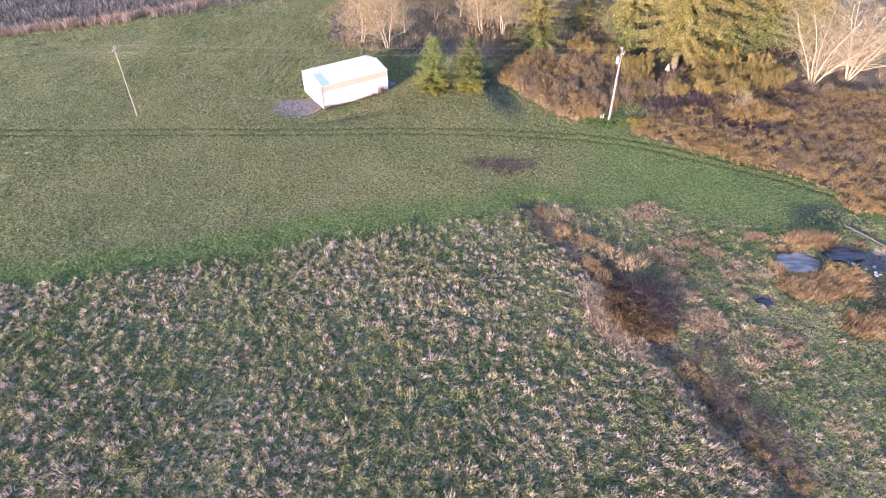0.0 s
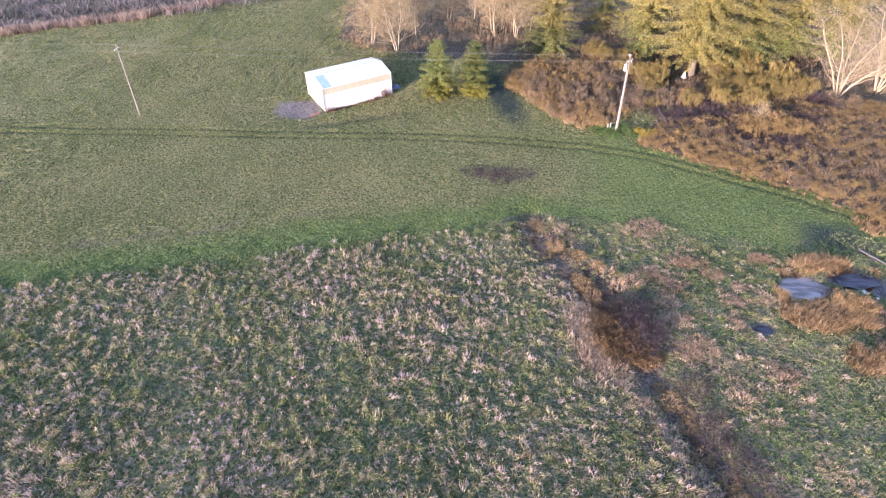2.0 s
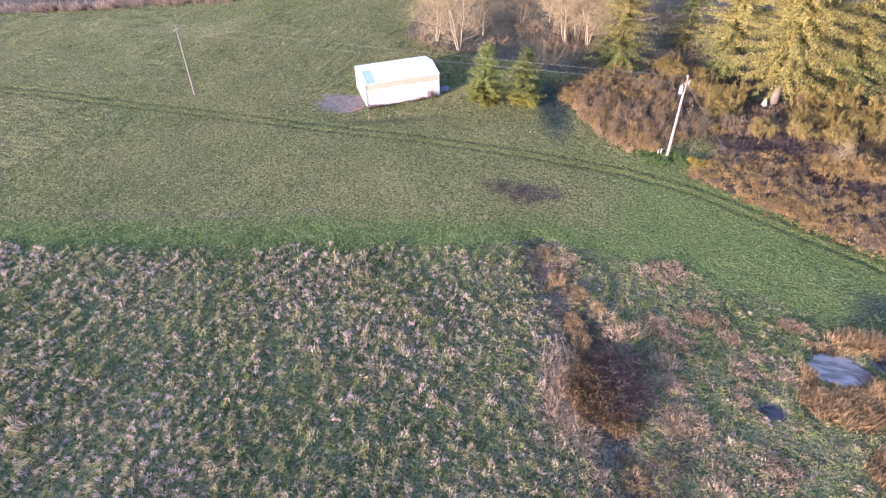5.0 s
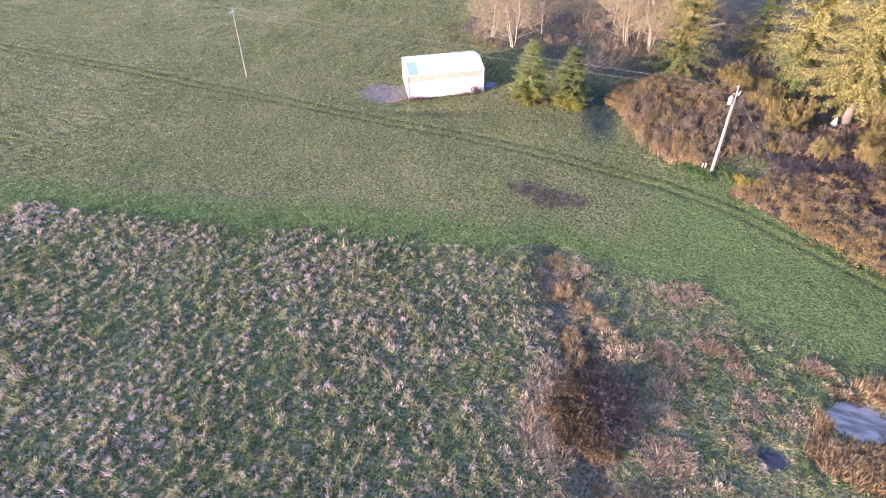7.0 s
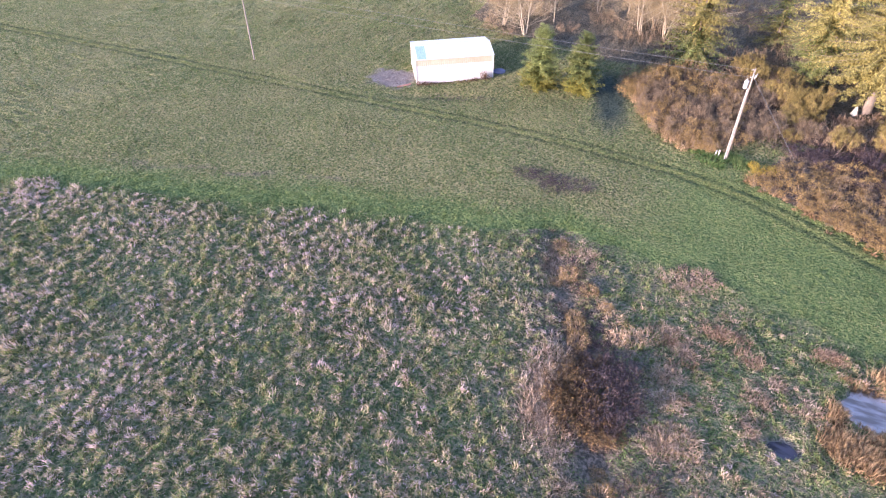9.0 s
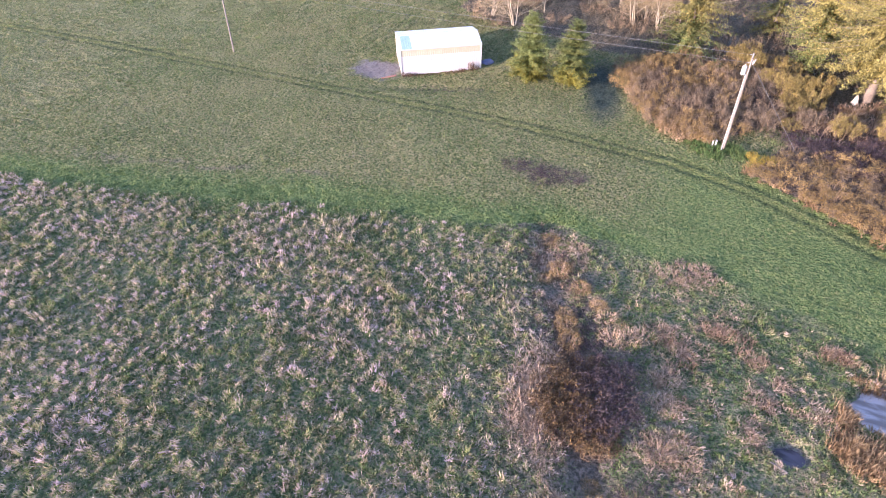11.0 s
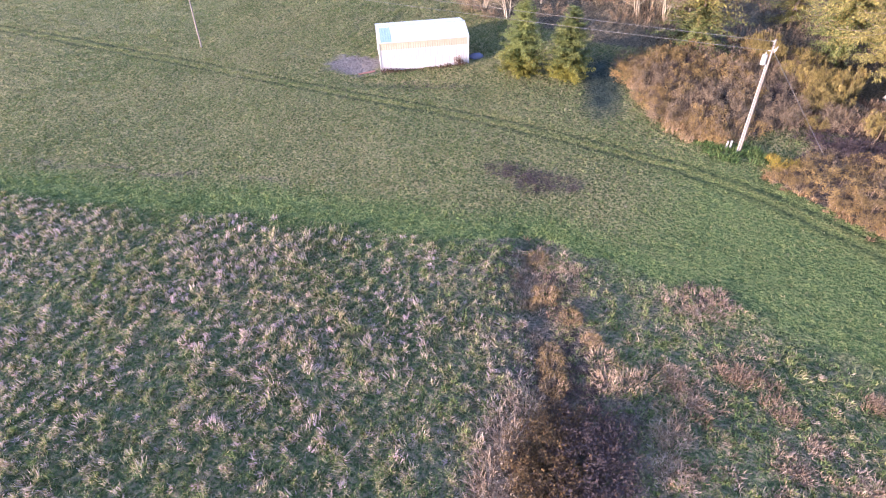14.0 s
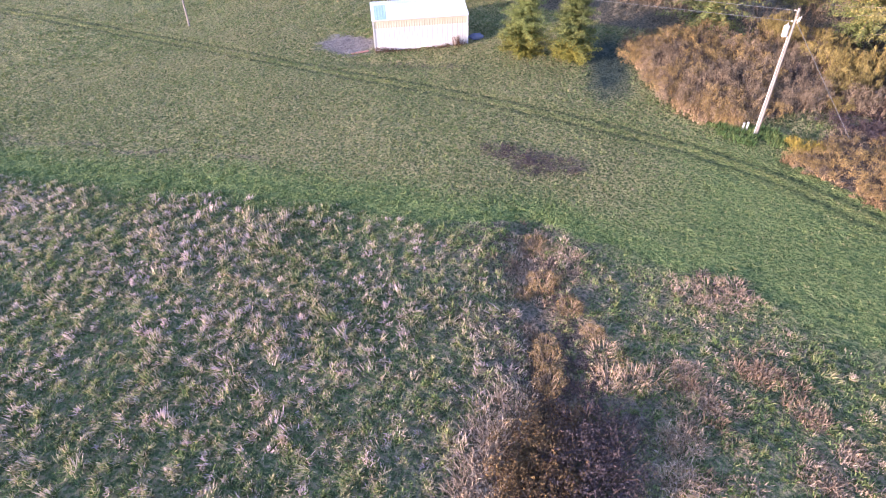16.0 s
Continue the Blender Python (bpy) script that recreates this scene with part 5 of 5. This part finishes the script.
# ---- power line ----
def pole_shaft(pole, tall, r0, r1, lean=(0, 0)):
    bm = bmesh.new()
    for i in range(4):
        a, b = i / 4, (i + 1) / 4
        tube(bm, (lean[0] * a, lean[1] * a, tall * a - (0.3 if i == 0 else 0)), (lean[0] * b, lean[1] * b, tall * b), r0 + (r1 - r0) * a, r0 + (r1 - r0) * b, 12)
    part("shaft", bm, M_POLE, pole)


def insulator(parent, x, y, z, axis=(0, 0, 1)):
    bm = bmesh.new()
    d = Vector(axis)
    for k in range(3):
        p = Vector((x, y, z)) + d * (0.07 * k)
        tube(bm, p, p + d * 0.045, 0.075 - 0.012 * k, 0.05 - 0.008 * k, 10)
    part("insulator", bm, M_WHITE, parent)


P0, P1, P2 = (-126.0, 92.6), (-47.3, 92.2), (29.8, 91.05)
far_pole = tagged(empty("utility_pole", (*P1, ground_at(*P1))), "weathered wooden utility pole standing in the field", "utility pole", "utility poles")
pole_shaft(far_pole, 11.45, 0.14, 0.09, (0.05, 0.35))
part("bracket", box(bmesh.new(), -0.06, 0.06, -0.45, 0.75, 10.95, 11.05), M_METAL, far_pole)
insulator(far_pole, 0.05, 0.35, 11.45)
insulator(far_pole, 0.0, 0.72, 11.06)
off_pole = tagged(empty("utility_pole", (*P0, 0.0)), "weathered wooden utility pole far along the line", "utility pole", "utility poles")
pole_shaft(off_pole, 11.45, 0.17, 0.11)
insulator(off_pole, 0.0, 0.0, 11.45)
near_pole = tagged(empty("utility_pole", (*P2, ground_at(*P2))), "pale wooden utility pole with transformer and guy wire", "utility pole", "utility poles")
pole_shaft(near_pole, 12.00, 0.145, 0.10)
part("crossarm", box(bmesh.new(), -0.08, 0.08, -0.3, 1.1, 11.32, 11.46, bevel=0.01), M_POLE, near_pole)
for y in (0.55, 1.02):
    insulator(near_pole, 0.0, y, 11.46)
insulator(near_pole, -0.14, 0, 11.80, (-1, 0, 0))
insulator(near_pole, -0.16, 0, 10.90, (-1, 0, 0))
bm = bmesh.new()
tube(bm, (-0.46, -0.12, 9.60), (-0.46, -0.12, 10.45), 0.25, 0.25, 16)
tube(bm, (-0.46, -0.12, 10.45), (-0.46, -0.12, 10.55), 0.26, 0.20, 16)
can = part("transformer", bm, M_WHITE, near_pole, "pale grey transformer can")
part("bushing", tube(bmesh.new(), (-0.46, -0.12, 10.55), (-0.46, -0.12, 10.80), 0.05, 0.03, 8), M_WHITE, can)
for x, y in ((0.18, -0.25), (0.3, 0.1)):
    bm = bmesh.new()
    tube(bm, (x * 0.4, y * 0.4, 11.05), (x, y, 11.10), 0.03, 0.03, 6)
    tube(bm, (x, y, 10.85), (x * 1.25, y * 1.25, 11.35), 0.05, 0.04, 8)
    part("cutout", bm, M_WHITE, near_pole)
part("conduit", tube(bmesh.new(), (-0.20, -0.14, 0.0), (-0.16, -0.10, 9.60), 0.06, 0.05, 8), M_WHITE, near_pole, "pale conduit running up the pole")
part("guy_wire", tube(bmesh.new(), (0.1, 0, 10.90), (8.2, 1.6, 0.1), 0.022, 0.022, 6), M_WIRE, near_pole)


def wire(a, b, sag, label):
    """A conductor hanging between two places."""
    cu = bpy.data.curves.new("power_wire", "CURVE")
    cu.dimensions, cu.bevel_depth, cu.bevel_resolution = "3D", 0.016, 1
    sp = cu.splines.new("POLY")
    sp.points.add(24)
    for i, p in enumerate(sp.points):
        k = i / 24
        q = Vector(a).lerp(Vector(b), k)
        p.co = (q.x, q.y, q.z - 4 * sag * k * (1 - k), 1)
    cu.materials.append(M_WIRE)
    tagged(new("power_wire", cu), label, "wire", "wires of the power line")


top = ground_at(*P1)
wire((P0[0], P0[1], 11.6), (P1[0] + 0.05, P1[1] + 0.35, top + 11.6), 0.25, "thin aluminium wire strung between poles")
wire((P1[0] + 0.05, P1[1] + 0.35, top + 11.6), (P2[0] - 0.3, P2[1], 11.8), 0.25, "thin aluminium wire strung between poles")
wire((P0[0], P0[1] - 0.2, 10.5), (P1[0] - 0.15, P1[1] + 0.2, top + 10.6), 0.3, "lower thin wire strung between poles")
wire((P1[0] - 0.15, P1[1] + 0.2, top + 10.6), (P2[0] - 0.3, P2[1], 10.9), 0.3, "lower thin wire strung between poles")
for x, y, h in ((28.5, 91.6, 0.8), (28.85, 91.5, 0.95)):
    bm = bmesh.new()
    box(bm, -0.08, 0.08, -0.08, 0.08, -0.1, h, bevel=0.015)
    box(bm, -0.10, 0.10, -0.10, 0.10, h, h + 0.06, bevel=0.015)
    ob = tagged(empty("utility_pedestal", (x, y, ground_at(x, y)), 20), "pale utility pedestal at the foot of the pole", "pedestal", "pedestals by the pole")
    part("cabinet", bm, M_WHITE, ob)

# ---- small things ----
def stone(x, y, size, seed):
    rng = random.Random(seed)
    bm = bmesh.new()
    bmesh.ops.create_icosphere(bm, subdivisions=2, radius=size)
    for v in bm.verts:
        v.co *= 1 + 0.28 * noise.noise(v.co / size * 1.1 + Vector((seed, 0, 0)))
        v.co.z *= 0.65
    me = bpy.data.meshes.new("stone")
    bm.to_mesh(me)
    bm.free()
    me.materials.append(M_STONE)
    ob = tagged(new("stone", me), "pale weathered stone beside the pool", "stone", "stones by the pool")
    ob.matrix_basis = pose(x, y, ground_at(x, y) + size * 0.2, 0, 0, rng.uniform(0, 360))


for i in range(16):
    stone(52.6 + rs.uniform(-2.2, 2.2), 55.6 + rs.uniform(-1.5, 1.6), rs.uniform(0.08, 0.24), i)
snag = tagged(empty("stump", (44.5, 111.3, ground_at(44.5, 111.3)), 30), "bleached broken stump at the foot of the old spruce", "stump")
bm = bmesh.new()
rings = []
for z, r, off in ((-0.2, 0.85, 0.0), (0.2, 0.62, 0.0), (0.55, 0.44, 0.05), (0.9, 0.32, 0.12), (1.15, 0.22, 0.2), (1.3, 0.10, 0.26)):
    rings.append([bm.verts.new((off + r * (1 + 0.22 * math.sin(3 * w + z) + 0.12 * math.sin(5 * w)) * math.cos(w), off + r * (1 + 0.22 * math.sin(3 * w + z)) * math.sin(w), z + 0.12 * math.sin(4 * w))) for w in (2 * math.pi * k / 14 for k in range(14))])
for a, c in zip(rings, rings[1:]):
    for k in range(14):
        bm.faces.new((a[k], a[(k + 1) % 14], c[(k + 1) % 14], c[k])).smooth = True
bm.faces.new(rings[-1])
part("wood", bm, M_STUMP, snag)
snag.scale = (0.7, 0.7, 0.8)
drift = tagged(empty("fallen_branch", (37.7, 48.8, ground_at(37.7, 48.8) + 0.1), -25), "short grey forked branch fallen at the water hole", "branch")
part("wood", tube(tube(bmesh.new(), (-0.55, 0, 0), (0.6, 0.05, 0.08), 0.055, 0.035, 10), (0.05, 0.02, 0.03), (0.5, -0.35, 0.12), 0.03, 0.015, 8), M_POLE, drift)
log = tagged(empty("log", (54.7, 61.4, ground_at(54.7, 61.4) + 0.12), -56), "long grey weathered log lying beside the pool", "log")
part("wood", tube(tube(bmesh.new(), (-2.4, 0, 0), (0.2, 0.08, 0.04), 0.12, 0.11, 10), (0.2, 0.08, 0.04), (2.4, -0.05, 0.02), 0.11, 0.08, 10), M_LOG, log)
heap = tagged(empty("tarp_heap", (-6.7, 104.9, ground_at(-6.7, 104.9)), 35), "lilac-blue tarpaulin drawn over a low heap", "tarpaulin")
bm = bmesh.new()
bmesh.ops.create_uvsphere(bm, u_segments=28, v_segments=14, radius=1.0)
for v in bm.verts:
    fold = 1 + 0.16 * noise.noise(v.co * 2.1) + 0.05 * math.sin(9 * math.atan2(v.co.y, v.co.x)) * (1 - max(v.co.z, 0))
    v.co = Vector((1.5 * v.co.x * fold, 1.0 * v.co.y * fold, max(0.95 * v.co.z * fold, -0.08)))
for f in bm.faces:
    f.smooth = True
part("sheet", bm, M_TARP, heap)
heap.scale = (0.7, 0.7, 0.65)
